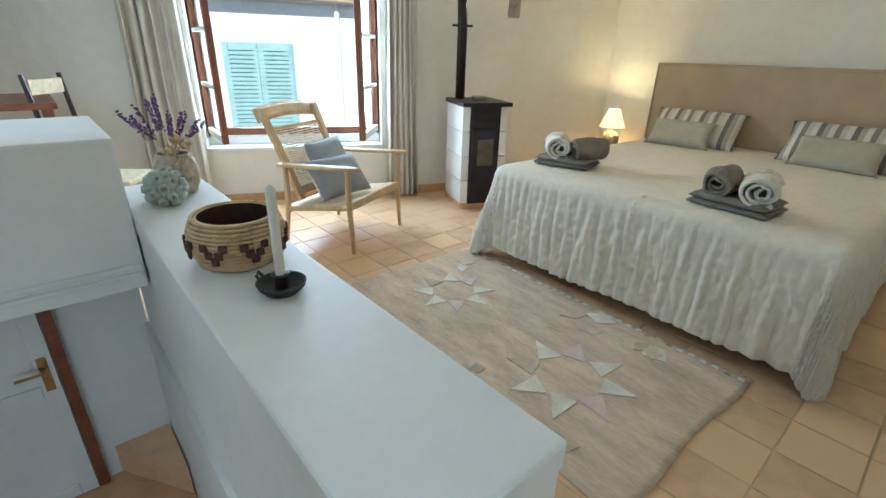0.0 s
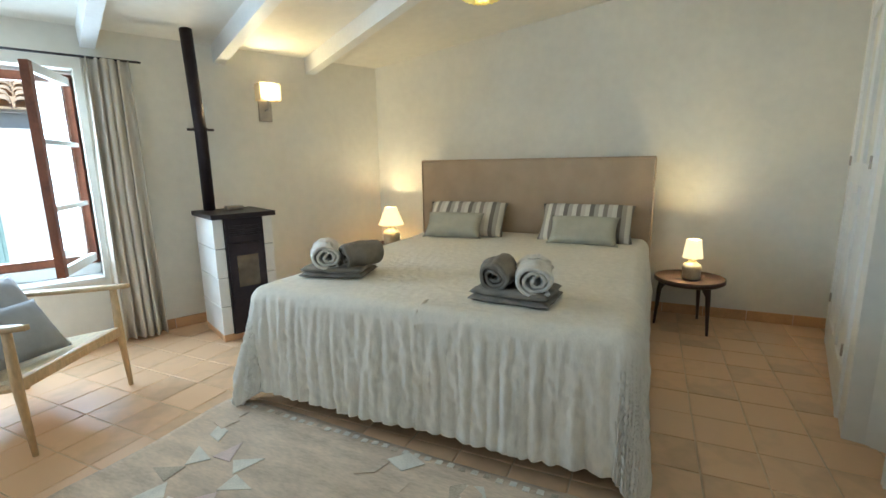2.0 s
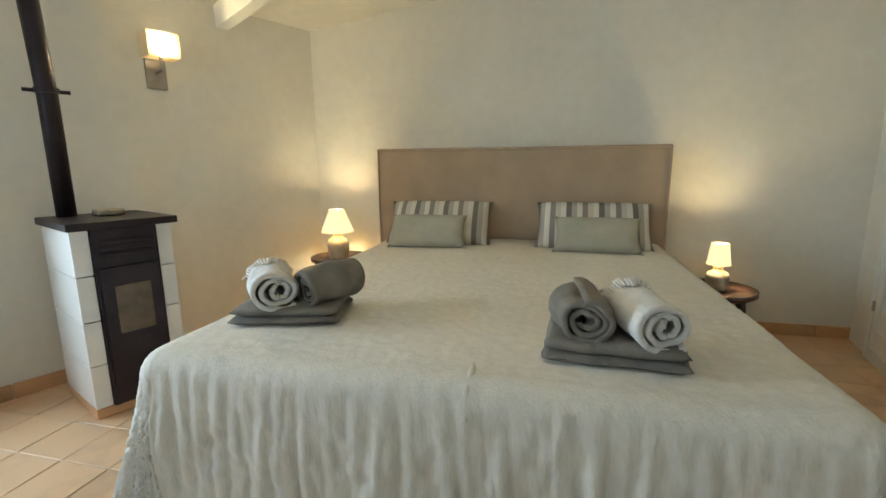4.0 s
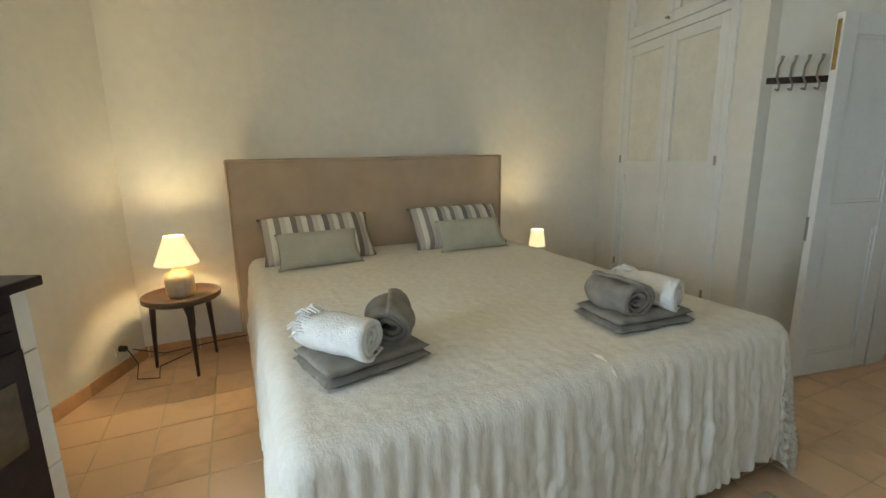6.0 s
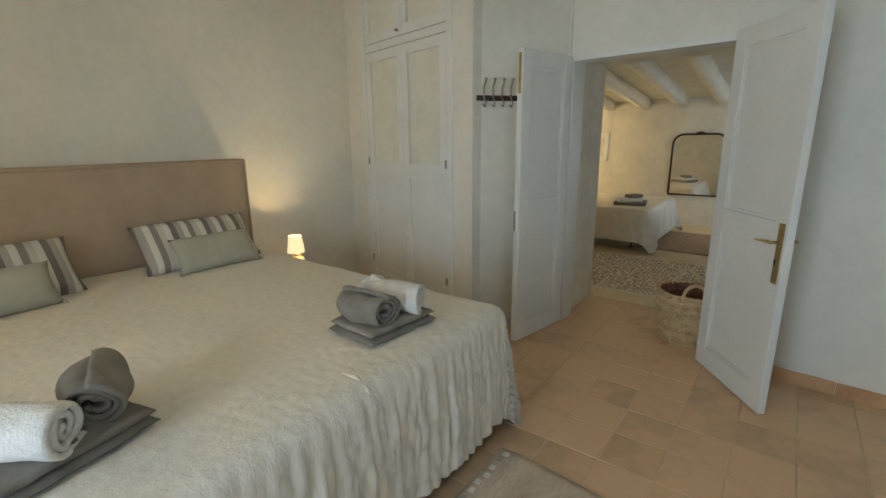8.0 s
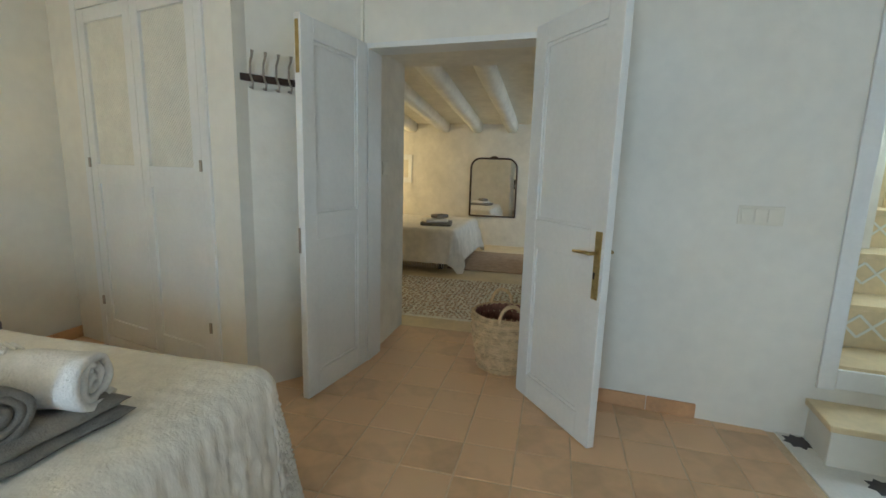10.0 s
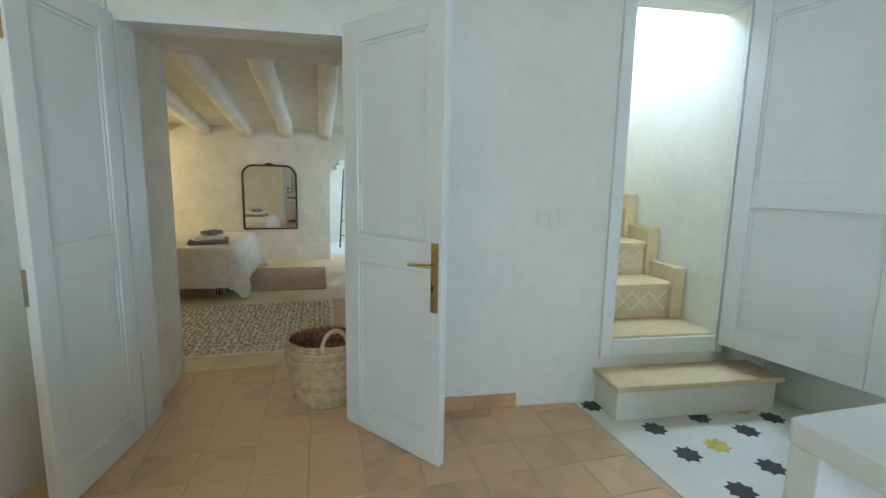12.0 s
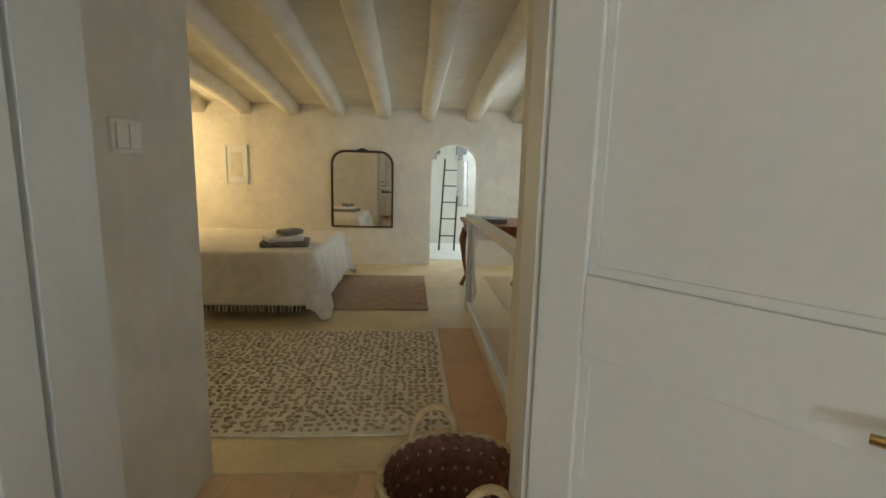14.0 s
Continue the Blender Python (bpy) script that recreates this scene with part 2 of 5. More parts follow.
def sheet(fn, nu, nv, thick=0.0):
    """A cloth or slab: fn(u, v) gives its place for u and v from 0 to 1."""
    bm = bmesh.new()
    g = [[bm.verts.new(fn(i / nu, j / nv)) for j in range(nv + 1)] for i in range(nu + 1)]
    for i in range(nu):
        for j in range(nv):
            bm.faces.new((g[i][j], g[i + 1][j], g[i + 1][j + 1], g[i][j + 1]))
    if thick:
        thicken(bm, thick)
    return bm


def cushion(w, h, d, wob=0.0, n=18):
    """A stuffed cushion standing in x and z, with pinched corners and soft folds."""
    bm = bmesh.new()
    for side in (-1, 1):
        g = []
        for i in range(n + 1):
            row = []
            for j in range(n + 1):
                u, v = 2 * i / n - 1, 2 * j / n - 1
                puff = ((1 - u ** 4) * (1 - v ** 4)) ** 0.55
                pin = 1 - 0.07 * (1 - u * u) * abs(v) ** 3 
                pin2 = 1 - 0.07 * (1 - v * v) * abs(u) ** 3
                f = 0.1 * noise.noise(Vector((3 * u + wob, 3 * v, side + wob)))
                row.append(bm.verts.new((u * w / 2 * pin2, side * d / 2 * puff * (1 + f), v * h / 2 * pin)))
            g.append(row)
        for i in range(n):
            for j in range(n):
                bm.faces.new((g[i][j], g[i + 1][j], g[i + 1][j + 1], g[i][j + 1]))
    bmesh.ops.remove_doubles(bm, verts=bm.verts, dist=1e-4)
    return bm


# ---- the shell of the bedroom ----
WM = pose(-0.62, 0.22, 0, 0, 0, 65.9)      # window wall: x runs towards the headboard wall, y outwards
EM = pose(3.42, -1.86, 0, 0, 0, -95.15)    # door wall: x runs away from the headboard wall, y outwards
FM = pose(3.2, 0.22, 0, 0, 0, -103.2)      # wardrobe front: x runs away from the headboard wall
HM = pose(2.82, -1.4, 0, 0, 0, -37.5)      # splayed wall with the coat hooks
NWALL = Vector((0.913, -0.408))


def ceil_z(x, y):
    return 2.19 + 0.15 * ((x + 0.62) * NWALL.x + (y - 0.22) * NWALL.y)


def wall(name, m, rects, y0, y1, material=PLASTER, label="white plastered wall of the bedroom", extra=0.12):
    """Solid wall from rectangles (x0, x1, z0, z1); z1 None: up to the sloping ceiling."""
    bm = bmesh.new()
    for x0, x1, z0, z1 in rects:
        vs = []
        for y in (y0, y1):
            for x, top in ((x0, 0), (x1, 0), (x1, 1), (x0, 1)):
                z = z0 if not top else z1
                if top and z1 is None:
                    q = m @ Vector((x, y0, 0))
                    z = ceil_z(q.x, q.y) + extra
                vs.append(bm.verts.new(m @ Vector((x, y, z))))
        a, b = vs[:4], vs[4:]
        bm.faces.new(a), bm.faces.new(b)
        for k in range(4):
            bm.faces.new((a[k], a[(k + 1) % 4], b[(k + 1) % 4], b[k]))
    return tagged(part(name, bm, material), label, "wall", kind="structure")


wall("wall_north", Matrix(), [(-0.9, 3.6, -0.1, None)], 0.22, 0.5)
WX0, WX1, WZ0, WZ1 = -3.92, -2.40, 0.47, 1.92
wall("wall_west", WM, [(-6.2, WX0, -0.1, None), (WX1, 0.1, -0.1, None), (WX0, WX1, -0.1, WZ0), (WX0, WX1, WZ1, None)], 0, 0.35)
OW, OH = 1.03, 1.96
SX0, SX1, SZ0 = 2.50, 3.17, 0.39
wall("wall_east", EM, [(-0.1, 0, -0.1, OH), (-0.1, OW, OH, None), (OW, SX0, -0.1, None), (SX0, SX1, -0.1, 0.355), (SX0, SX1, 2.24, None), (SX1, 3.75, -0.1, None)], 0, 0.16)
wall("wall_hook", HM, [(0, 0.76, -0.1, None)], 0, 0.1)
# the gap from x -1.5 to -0.3 is an added opening, out of view
wall("wall_south", Matrix(), [(-3.4, -1.5, -0.1, None), (-0.3, 3.4, -1.6, None), (-1.5, -0.3, -0.1, 0.85), (-1.5, -0.3, 2.0, None)], -5.6, -5.4)
wall("wall_wardrobe_side", FM, [(0, 0.3, 0, None), (1.5, 1.70, 0, None)], 0.0, 0.55, PLASTER, "white plastered piers beside the built-in wardrobe")

bm = bmesh.new()
cs = [(-4, -6.0), (3.9, -6.0), (3.9, 0.6), (-1.2, 0.6)]
lo_v = [bm.verts.new((x, y, ceil_z(x, y))) for x, y in cs]
hi_v = [bm.verts.new((x, y, ceil_z(x, y) + 0.12)) for x, y in cs]
bm.faces.new(lo_v), bm.faces.new(hi_v)
for k in range(4):
    bm.faces.new((lo_v[k], lo_v[(k + 1) % 4], hi_v[(k + 1) % 4], hi_v[k]))
tagged(part("ceiling", bm, PLASTER), "white sloping plastered ceiling over the bedroom", "ceiling", kind="structure")

for s in (0.70, 1.47, 2.30, 3.12, 3.95, 4.8, 5.6):
    p = WM @ Vector((-s, 0.02, 0))
    bm = bmesh.new()
    ln = min((3.75 - p.x) / NWALL.x, (5.5 + p.y) / 0.408)
    q = p + Vector((NWALL.x, NWALL.y, 0)) * ln
    vs = []
    for e in (p, q):
        for dw in (-0.05, 0.05):
            for dz in (-0.13, 0.02):
                k = dw * (1 if dz > 0 else 0.85)
                vs.append(bm.verts.new((e.x + 0.408 * k, e.y + 0.913 * k, ceil_z(e.x, e.y) + dz)))
    bmesh.ops.convex_hull(bm, input=vs)
    tagged(part("beam", bm, PAINT), "white-painted timber beam under the sloping ceiling", "beam", group="ceiling beams", kind="structure")

# floor slab, with the stairwell cut out
bm = bmesh.new()
for x0, x1, y0, y1 in ((-3.6, 4.149, -4.24, 0.4), (-3.6, -0.42, -5.5, -4.24), (1.79, 4.149, -5.5, -4.24)):
    box(x0, x1, y0, y1, -0.2, -0.0035, bm)
FLOOR = tagged(part("floor", bm, GROUT), "terracotta tiled floor with sandy grout joints", "floor", kind="structure")

# ---- window with open sashes, sill, curtains ----
win = thing("window_1", "reddish-brown wooden casement window with both sashes open", "window", WM, kind="structure")
wx0, wx1, wz0, wz1 = -3.90, -2.42, 0.58, 1.90
for nm, b4 in (("window_frame", (wx0 - 0.02, wx0 + 0.05, wz0, wz1)), ("window_frame", (wx1 - 0.05, wx1 + 0.02, wz0, wz1)), ("window_frame", (wx0 + 0.05, wx1 - 0.05, wz1 - 0.06, wz1)), ("window_frame", (wx0 + 0.05, wx1 - 0.05, wz0, wz0 + 0.06))):
    part(nm, box(b4[0], b4[1], 0.16, 0.23, b4[2], b4[3], None, 0.006), MAHOG, win)
part("window_sill", box(WX0 + 0.003, WX1 - 0.003, -0.03, 0.345, WZ0 - 0.0, WZ0 + 0.03, None, 0.008), PAINT, win, "white painted inner sill")
part("window_sill", box(WX0 + 0.003, WX1 - 0.003, 0.14, 0.345, WZ0 + 0.032, wz0 - 0.002, None, 0.008), PAINT, win, "white painted upper ledge")


def sash(hx, ang, sgn):
    """An open casement leaf: brown towards the wall, white inside, three panes."""
    piv = Matrix.Translation((hx, 0.15, 0)) @ Matrix.Rotation(radians(ang), 4, "Z")
    w, z0, z1 = 0.66, wz0 + 0.03, wz1 - 0.03
    holder = part("sash", box(0, sgn * 0.055, -0.02, 0.025, z0, z1, None, 0.004, piv), MAHOG, win, "brown hinge stile")
    part("stile", box(sgn * 0.605, sgn * w, -0.02, 0.025, z0, z1, None, 0.004, piv), MAHOG, holder)
    for z in (z0, z0 + 0.40, z0 + 0.80, z1 - 0.055):
        part("rail", box(sgn * 0.055, sgn * 0.605, -0.018, 0.022, z, z + (0.055 if z in (z0, z1 - 0.055) else 0.03), None, 0.003, piv), PAINT, holder, "white glazing bar")
    g = part("pane", box(sgn * 0.055, sgn * 0.605, 0.0, 0.004, z0 + 0.055, z1 - 0.055, None, 0, piv), GLASS, holder)
    g.visible_shadow = False


sash(wx1, 70, -1)
sash(wx0, -72, 1)

rod = thing("curtain_rod", "thin black iron curtain rod above the window", "curtain rod", WM)
part("rod", tube([(-4.45, -0.09, 1.985), (-2.02, -0.09, 1.985)], 0.008, 8), BLACK, rod)
for x in (-4.3, -2.1, -3.2):
    part("bracket", tube([(x, 0, 1.985), (x, -0.09, 1.985)], 0.006, 6), BLACK, rod)


def curtain(x0, x1, seed):
    def fn(u, v):
        spread = 1 + 0.12 * v
        x = (x0 + x1) / 2 + (u - 0.5) * (x1 - x0) * spread
        fold = 0.035 * math.sin(u * 2 * math.pi * 6 + seed + 0.6 * math.sin(3 * v)) + 0.012 * math.sin(u * 41 + v * 4)
        return (x + 0.01 * math.sin(u * 30), -0.09 + fold * (0.55 + 0.6 * v), 1.985 - v * 1.965)
    c = part("curtain", sheet(fn, 110, 14, 0.003), CURT, None, "", True)
    c.matrix_world = WM
    tagged(c, "ivory linen curtain hanging in soft folds beside the window", "curtain", "window curtains")


curtain(-2.36, -2.08, 0.3)
curtain(-4.35, -3.93, 1.7)

# ---- skirting ----


def skirting(m, x0, x1, step=0.30):
    sk = thing("baseboard", "terracotta tile skirting along the white wall", "baseboard", m, kind="structure")
    x = x0
    while x < x1 - 0.02:
        e = min(x + step, x1)
        part("tile", box(x + 0.002, e - 0.002, -0.012, 0.0, 0, 0.08, None, 0.002, None, 1), SKIRT, sk)
        x = e


skirting(WM, -5.9, 0.02)
skirting(Matrix.Translation((0, 0.22, 0)), -0.6, 3.2)
skirting(EM, 1.1, 1.94)

# ---- bed ----
bed = thing("bed", "wide double bed under a cream cotton spread with beige upholstered headboard", "bed", Matrix.Translation((1.02, 0, 0)))
part("base", box(-0.83, 0.83, -2.08, -0.02, 0.10, 0.34, None, 0.02), HEADB, bed, "beige upholstered bed base")
part("mattress", box(-0.84, 0.84, -2.10, -0.02, 0.345, 0.60, None, 0.05), LINEN, bed)
for x in (-0.8, 0.8):
    for y in (-1.95, -0.15):
        part("leg", box(x - 0.03, x + 0.03, y - 0.03, y + 0.03, 0, 0.1, None, 0.004), DARKW, bed)
part("headboard", box(-1.045, 0.965, 0.015, 0.14, 0.12, 1.285, None, 0.018, None, 3), HEADB, bed, "beige linen headboard with piped seams")
for y in (0.012, 0.143):
    part("piping", tube([(-1.03, y, 0.14), (-1.035, y, 1.272), (0.955, y, 1.272), (0.95, y, 0.14)], 0.011, 8), HEADB, bed)


def spread(u, v):
    """Gauze spread: lies on the mattress, hangs at both sides and the foot with crinkled vertical folds."""
    X, Y = (u - 0.5) * 2.98, v * 2.74
    hw, ln, r = (0.87 if X > 0 else 0.89), 2.14, 0.07
    top = 0.64
    ox, oy = max(0, abs(X) - hw), max(0, Y - ln)
    sx = 1 if X > 0 else -1
    drop = max(ox, oy) if min(ox, oy) == 0 else math.hypot(ox, oy)
    x, y = min(abs(X), hw), min(Y, ln)
    k = min(drop / r, math.pi / 2)
    out = r * math.sin(k)
    fall = r * (1 - math.cos(k)) + max(0, drop - r * math.pi / 2)
    fall = min(fall, top - 0.012)
    dx, dy = (ox / drop, oy / drop) if drop > 0 else (0, 0)
    along = X * dy + Y * dx
    crink = noise.noise(Vector((along * 16, fall * 2.2, 3.1))) * 0.5 + noise.noise(Vector((along * 38, fall * 9, 7.7))) * 0.3
    hang = min(1, fall / 0.25)
    ridge = abs(math.sin(along * 62 + 2.2 * noise.noise(Vector((along * 5, fall * 3, 1.5))))) ** 0.7 * (0.55 + 0.9 * noise.noise(Vector((along * 11, fall * 5, 8.0))))
    pleat = abs(math.sin(along * 45 + 1.6 * noise.noise(Vector((along * 4, fall * 1.5, 6.0)))))
    pucker = noise.noise(Vector((along * 30, fall * 26, 4.4)))
    out += 0.026 * crink * hang + 0.012 * ridge * hang + 0.012 * pleat * hang + (0.009 if ox == 0 else 0.004) * pucker * hang + 0.03 * fall * (1.0 + noise.noise(Vector((along * 3, 0.0, 9.0))))
    if ox > 0 and oy > 0:
        out += (0.10 if X < 0 else 0.05) * min(1, fall / 0.5) * min(1, 3 * min(ox, oy))
    z = top - fall + 0.006 * noise.noise(Vector((X * 3, Y * 3, 1))) + (0.002 * noise.noise(Vector((X * 30, Y * 30, 5))))
    hem = 0.02 + 0.05 * max(0, noise.noise(Vector((along * 2.2, 4.0, 2.0)))) 
    if drop > 0.4:
        z = max(z, hem)
    return (sx * (x + dx * out), -(y + dy * out) - 0.0, z)


part("bedspread", sheet(spread, 400, 330, 0.004), SPREAD, bed, "crinkled cream gauze bedspread", True)
part("gathered_fold", tube([(0.03, -2.06, 0.638), (0.035, -2.13, 0.645), (0.03, -2.19, 0.622), (0.035, -2.222, 0.56)], [0.006, 0.011, 0.012, 0.006], 8), LINEN, bed, "", True)


def pillow(name, label, cat, group, material, w, h, d, at, lean, turn, wob, tassel=False):
    c = part(name, cushion(w, h, d, wob), material, None, "", True)
    c.matrix_world = pose(*at, lean, 0, turn)
    tagged(c, label, cat, group)
    if tassel:
        for sx in (-1, 1):
            part("tassel", lathe([(0.0, -0.02), (0.012, -0.012), (0.008, 0.012), (0, 0.014)], 8, None, Matrix.Translation((sx * w / 2, 0, -h / 2))), material, c)
    return c


pillow("pillow", "striped grey, brown and white bed pillow leaning on the headboard", "pillow", "striped pillows", STRIPE, 0.72, 0.36, 0.16, (0.49, -0.17, 0.772), -40, 3, 0.2)
pillow("pillow", "striped grey, brown and white bed pillow leaning on the headboard", "pillow", "striped pillows", STRIPE, 0.72, 0.36, 0.16, (1.50, -0.17, 0.772), -40, -2, 2.2)
pillow("cushion", "small sage green linen cushion against a striped pillow", "cushion", "sage cushions", SAGE, 0.50, 0.24, 0.12, (0.46, -0.37, 0.745), -36, 3, 5.0, True)
pillow("cushion", "small sage green linen cushion against a striped pillow", "cushion", "sage cushions", SAGE, 0.50, 0.24, 0.12, (1.51, -0.37, 0.745), -36, -2, 7.0, True)


def roll_mesh(r, ln, seed, turns=2.6):
    """A towel rolled up loosely along y, sagging under its own weight."""
    def fn(u, v):
        a = u * turns * 2 * math.pi + seed
        rr = r * (0.16 + 0.84 * u) + 0.024 * noise.noise(Vector((math.cos(a) * 1.3, v * 2.5, seed + u)))
        rr *= 1 + 0.10 * math.cos(2 * a + 0.8)
        end = 0.05 * (2 * v - 1) * (0.25 * math.sin(a + seed) + 0.30 * (1 - u))
        y = (v - 0.5) * ln - end + 0.006 * noise.noise(Vector((a, v * 3, seed)))
        round_off = 1 - 0.13 * abs(2 * v - 1) ** 4
        return (rr * round_off * math.cos(a), y, max(rr * round_off * math.sin(a) * 0.84, -0.058))
    return sheet(fn, 90, 18, 0.015)


def fold_mesh(w, d, seed):
    """A towel folded twice: soft rounded fold in front, three layers, slightly sagging corners."""
    bm = bmesh.new()
    for k in range(2):
        z0 = 0.030 * k
        own = bmesh.new()
        n, m = 26, 20
        for side in (0, 1):
            g = []
            for i in range(n + 1):
                row = []
                for j in range(m + 1):
                    u, v = 2 * i / n - 1, 2 * j / m - 1
                    edge = max(0.0, (1 - abs(u) ** 9) * (1 - abs(v) ** 9)) ** 0.5
                    lump = 0.006 * noise.noise(Vector((u * 2 + seed, v * 2, k))) + 0.002 * noise.noise(Vector((u * 9, v * 9, seed)))
                    h = 0.016 * edge * (1 if side else -1)
                    wx = u * w / 2 * (1 - 0.03 * k) + 0.008 * noise.noise(Vector((v * 2, seed, k)))
                    wy = v * d / 2 * (1 - 0.04 * k) + 0.008 * noise.noise(Vector((u * 2, seed + 3, k)))
                    row.append(own.verts.new((wx, wy, max(0.0, z0 + 0.016 + h + lump * (1 if side or k else 0)))))
                g.append(row)
            for i in range(n):
                for j in range(m):
                    own.faces.new((g[i][j], g[i + 1][j], g[i + 1][j + 1], g[i][j + 1]))
        bmesh.ops.remove_doubles(own, verts=own.verts, dist=1e-4)
        me = bpy.data.meshes.new("tmp")
        own.to_mesh(me)
        own.free()
        bm.from_mesh(me)
        bpy.data.meshes.remove(me)
    return bm


def towel_set(at, turn, white, grey):
    """A folded towel with a white and a grey roll on it; white and grey give x, y and the roll's turn."""
    m = pose(*at, 0, 0, turn)
    f = part("folded_towel", fold_mesh(0.37, 0.27, turn), TOWELG, None, "", True)
    f.matrix_world = m
    tagged(f, "folded olive-grey terry towel lying on the bedspread", "towel", "bath towels")
    for mt, word, (x, y, rz) in ((TOWELW, "white", white), (TOWELG, "olive-grey", grey)):
        t = part("rolled_towel", roll_mesh(0.074, 0.25 if word == "white" else 0.22, 1.7 if word == "white" else 4.1), mt, None, "", True)
        t.matrix_world = m @ pose(x, y, 0.114, 0, 0, rz)
        tagged(t, "rolled " + word + " terry towel resting on a folded towel", "towel", "bath towels")
        if word == "white":
            bmt = bmesh.new()
            for j in range(22):
                a = 0.2 + 0.13 * j
                p = Vector((0.070 * math.cos(a), 0.085 + 0.012 * math.sin(5 * j), 0.060 * math.sin(a)))
                q = p + Vector((0.014 * math.cos(a), 0.03, 0.014 * math.sin(a)))
                tube([p, q, q + Vector((0.012 * math.sin(2.3 * j), 0.022, -0.016))], [0.005, 0.004, 0.003], 5, bmt)
            part("fringe", bmt, TOWELW, t, "knotted white fringe")


towel_set((0.35, -1.80, 0.645), 14, (-0.07, 0.0, 26), (0.115, 0.02, -34))
towel_set((1.42, -1.91, 0.645), -3, (0.085, 0.01, 18), (-0.095, 0.0, 8))

# ---- bedside tables and lamps ----


def side_table(at, h, r, rot):
    t = thing("side_table", "round dark wooden tray-top side table on three tapered legs", "side table", pose(*at, 0, 0, rot), "bedside tables")
    part("tabletop", lathe([(0, h - 0.03), (r * 0.9, h - 0.03), (r, h - 0.015), (r, h + 0.012), (r - 0.012, h + 0.012), (r - 0.014, h - 0.002), (0, h - 0.002)], 40), DARKW, t, "", True)
    for k in range(3):
        a = 2 * math.pi * k / 3
        c, s = math.cos(a), math.sin(a)
        part("leg", tube([(c * r * 0.72, s * r * 0.72, h - 0.025), (c * r * 0.83, s * r * 0.83, h - 0.09), (c * r * 0.92, s * r * 0.92, 0)], [0.034, 0.018, 0.009], 10), DARKW, t, "", True)


side_table((-0.34, -0.03, 0), 0.47, 0.22, -75)
side_table((2.26, -0.09, 0), 0.375, 0.24, -55)


def table_lamp(at, s, drum):
    t = thing("table_lamp", "small lit lamp with crackled grey ceramic base and fabric shade", "table lamp", pose(*at), "bedside lamps")
    part("base", lathe([(0, 0), (0.055 * s, 0), (0.062 * s, 0.02 * s), (0.066 * s, 0.085 * s), (0.058 * s, 0.115 * s), (0.03 * s, 0.13 * s), (0.027 * s, 0.145 * s), (0.034 * s, 0.155 * s), (0.03 * s, 0.16 * s), (0, 0.16 * s)], 28), POT, t, "", True)
    part("neck", lathe([(0.01, 0.16 * s), (0.01, 0.2 * s)], 10), STEEL, t)
    r0, r1 = (0.068 * s, 0.05 * s) if drum else (0.098 * s, 0.043 * s)
    part("shade", lathe([(r0, 0.165 * s), (r1, 0.30 * s), (r1 - 0.003, 0.30 * s), (r0 - 0.003, 0.165 * s)], 36), SHADE, t, "cream fabric shade, lit", True)


table_lamp((-0.34, -0.05, 0.468), 1.25, False)
table_lamp((2.27, -0.10, 0.373), 1.0, True)

# ---- stove and flue ----
STM = pose(-0.905, -1.41, 0, 0, 0, -24)
stv = thing("pellet_stove", "slim black pellet stove clad with white ceramic tiles", "stove", STM)
part("plinth", box(-0.24, 0.20, -0.205, 0.205, 0.0, 0.05, None, 0.004), SKIRT, stv, "brick-coloured plinth")
part("body", box(-0.235, 0.225, -0.135, 0.135, 0.05, 0.90, None, 0.006), IRON, stv)
part("top_plate", box(-0.25, 0.255, -0.225, 0.225, 0.90, 0.935, None, 0.006), IRON, stv)
for k in range(4):
    for y in (-0.208, 0.137):
        part("tile", box(-0.235, 0.21, y, y + 0.071, 0.054 + k * 0.212, 0.262 + k * 0.212, None, 0.006), CERAM, stv)
door_s = part("stove_door", box(0.226, 0.237, -0.125, 0.125, 0.15, 0.72, None, 0.004), IRON, stv)
part("pane", box(0.238, 0.241, -0.075, 0.075, 0.40, 0.63), FIREGL, door_s, "smoked glass pane")
for k in range(3):
    part("vent", box(0.226, 0.236, -0.11, 0.11, 0.77 + 0.03 * k, 0.785 + 0.03 * k, None, 0.002), IRON, stv)
part("tray", box(-0.10, -0.01, -0.03, 0.09, 0.936, 0.965, None, 0.008), STEEL, stv, "small metal tray on top")
fl = thing("flue_pipe", "black enamelled stove flue rising along the wall", "flue pipe", Matrix())
part("pipe", tube([(-1.10, -1.45, 0.935), (-1.10, -1.45, 1.5), (-1.13, -1.46, 2.24)], 0.042, 18), IRON, fl, "", True)
part("collar", tube([(-1.10, -1.45, 1.52), (-1.10, -1.45, 1.545)], 0.049, 18), IRON, fl)
part("bracket", tube([(-1.14, -1.53, 1.53), (-1.06, -1.37, 1.53)], 0.009, 8), IRON, fl)

# ---- wall sconce, socket, cable ----
sc = thing("wall_sconce", "square parchment wall lamp on a brushed steel plate, lit", "wall lamp", WM @ Matrix.Translation((-1.14, 0, 0)))
part("plate", box(-0.055, 0.055, -0.02, 0, 1.63, 1.80, None, 0.003), STEEL, sc)
part("arm", tube([(0, -0.02, 1.72), (0, -0.10, 1.73), (0, -0.10, 1.80)], 0.009, 8), STEEL, sc)
bm = bmesh.new()
for y in (-0.16, -0.043):
    box(-0.085, 0.085, y, y + 0.003, 1.79, 1.925, bm)
for x in (-0.085, 0.082):
    box(x, x + 0.003, -0.157, -0.043, 1.79, 1.925, bm)
part("shade", bm, SHADE2, sc, "open square parchment shade")
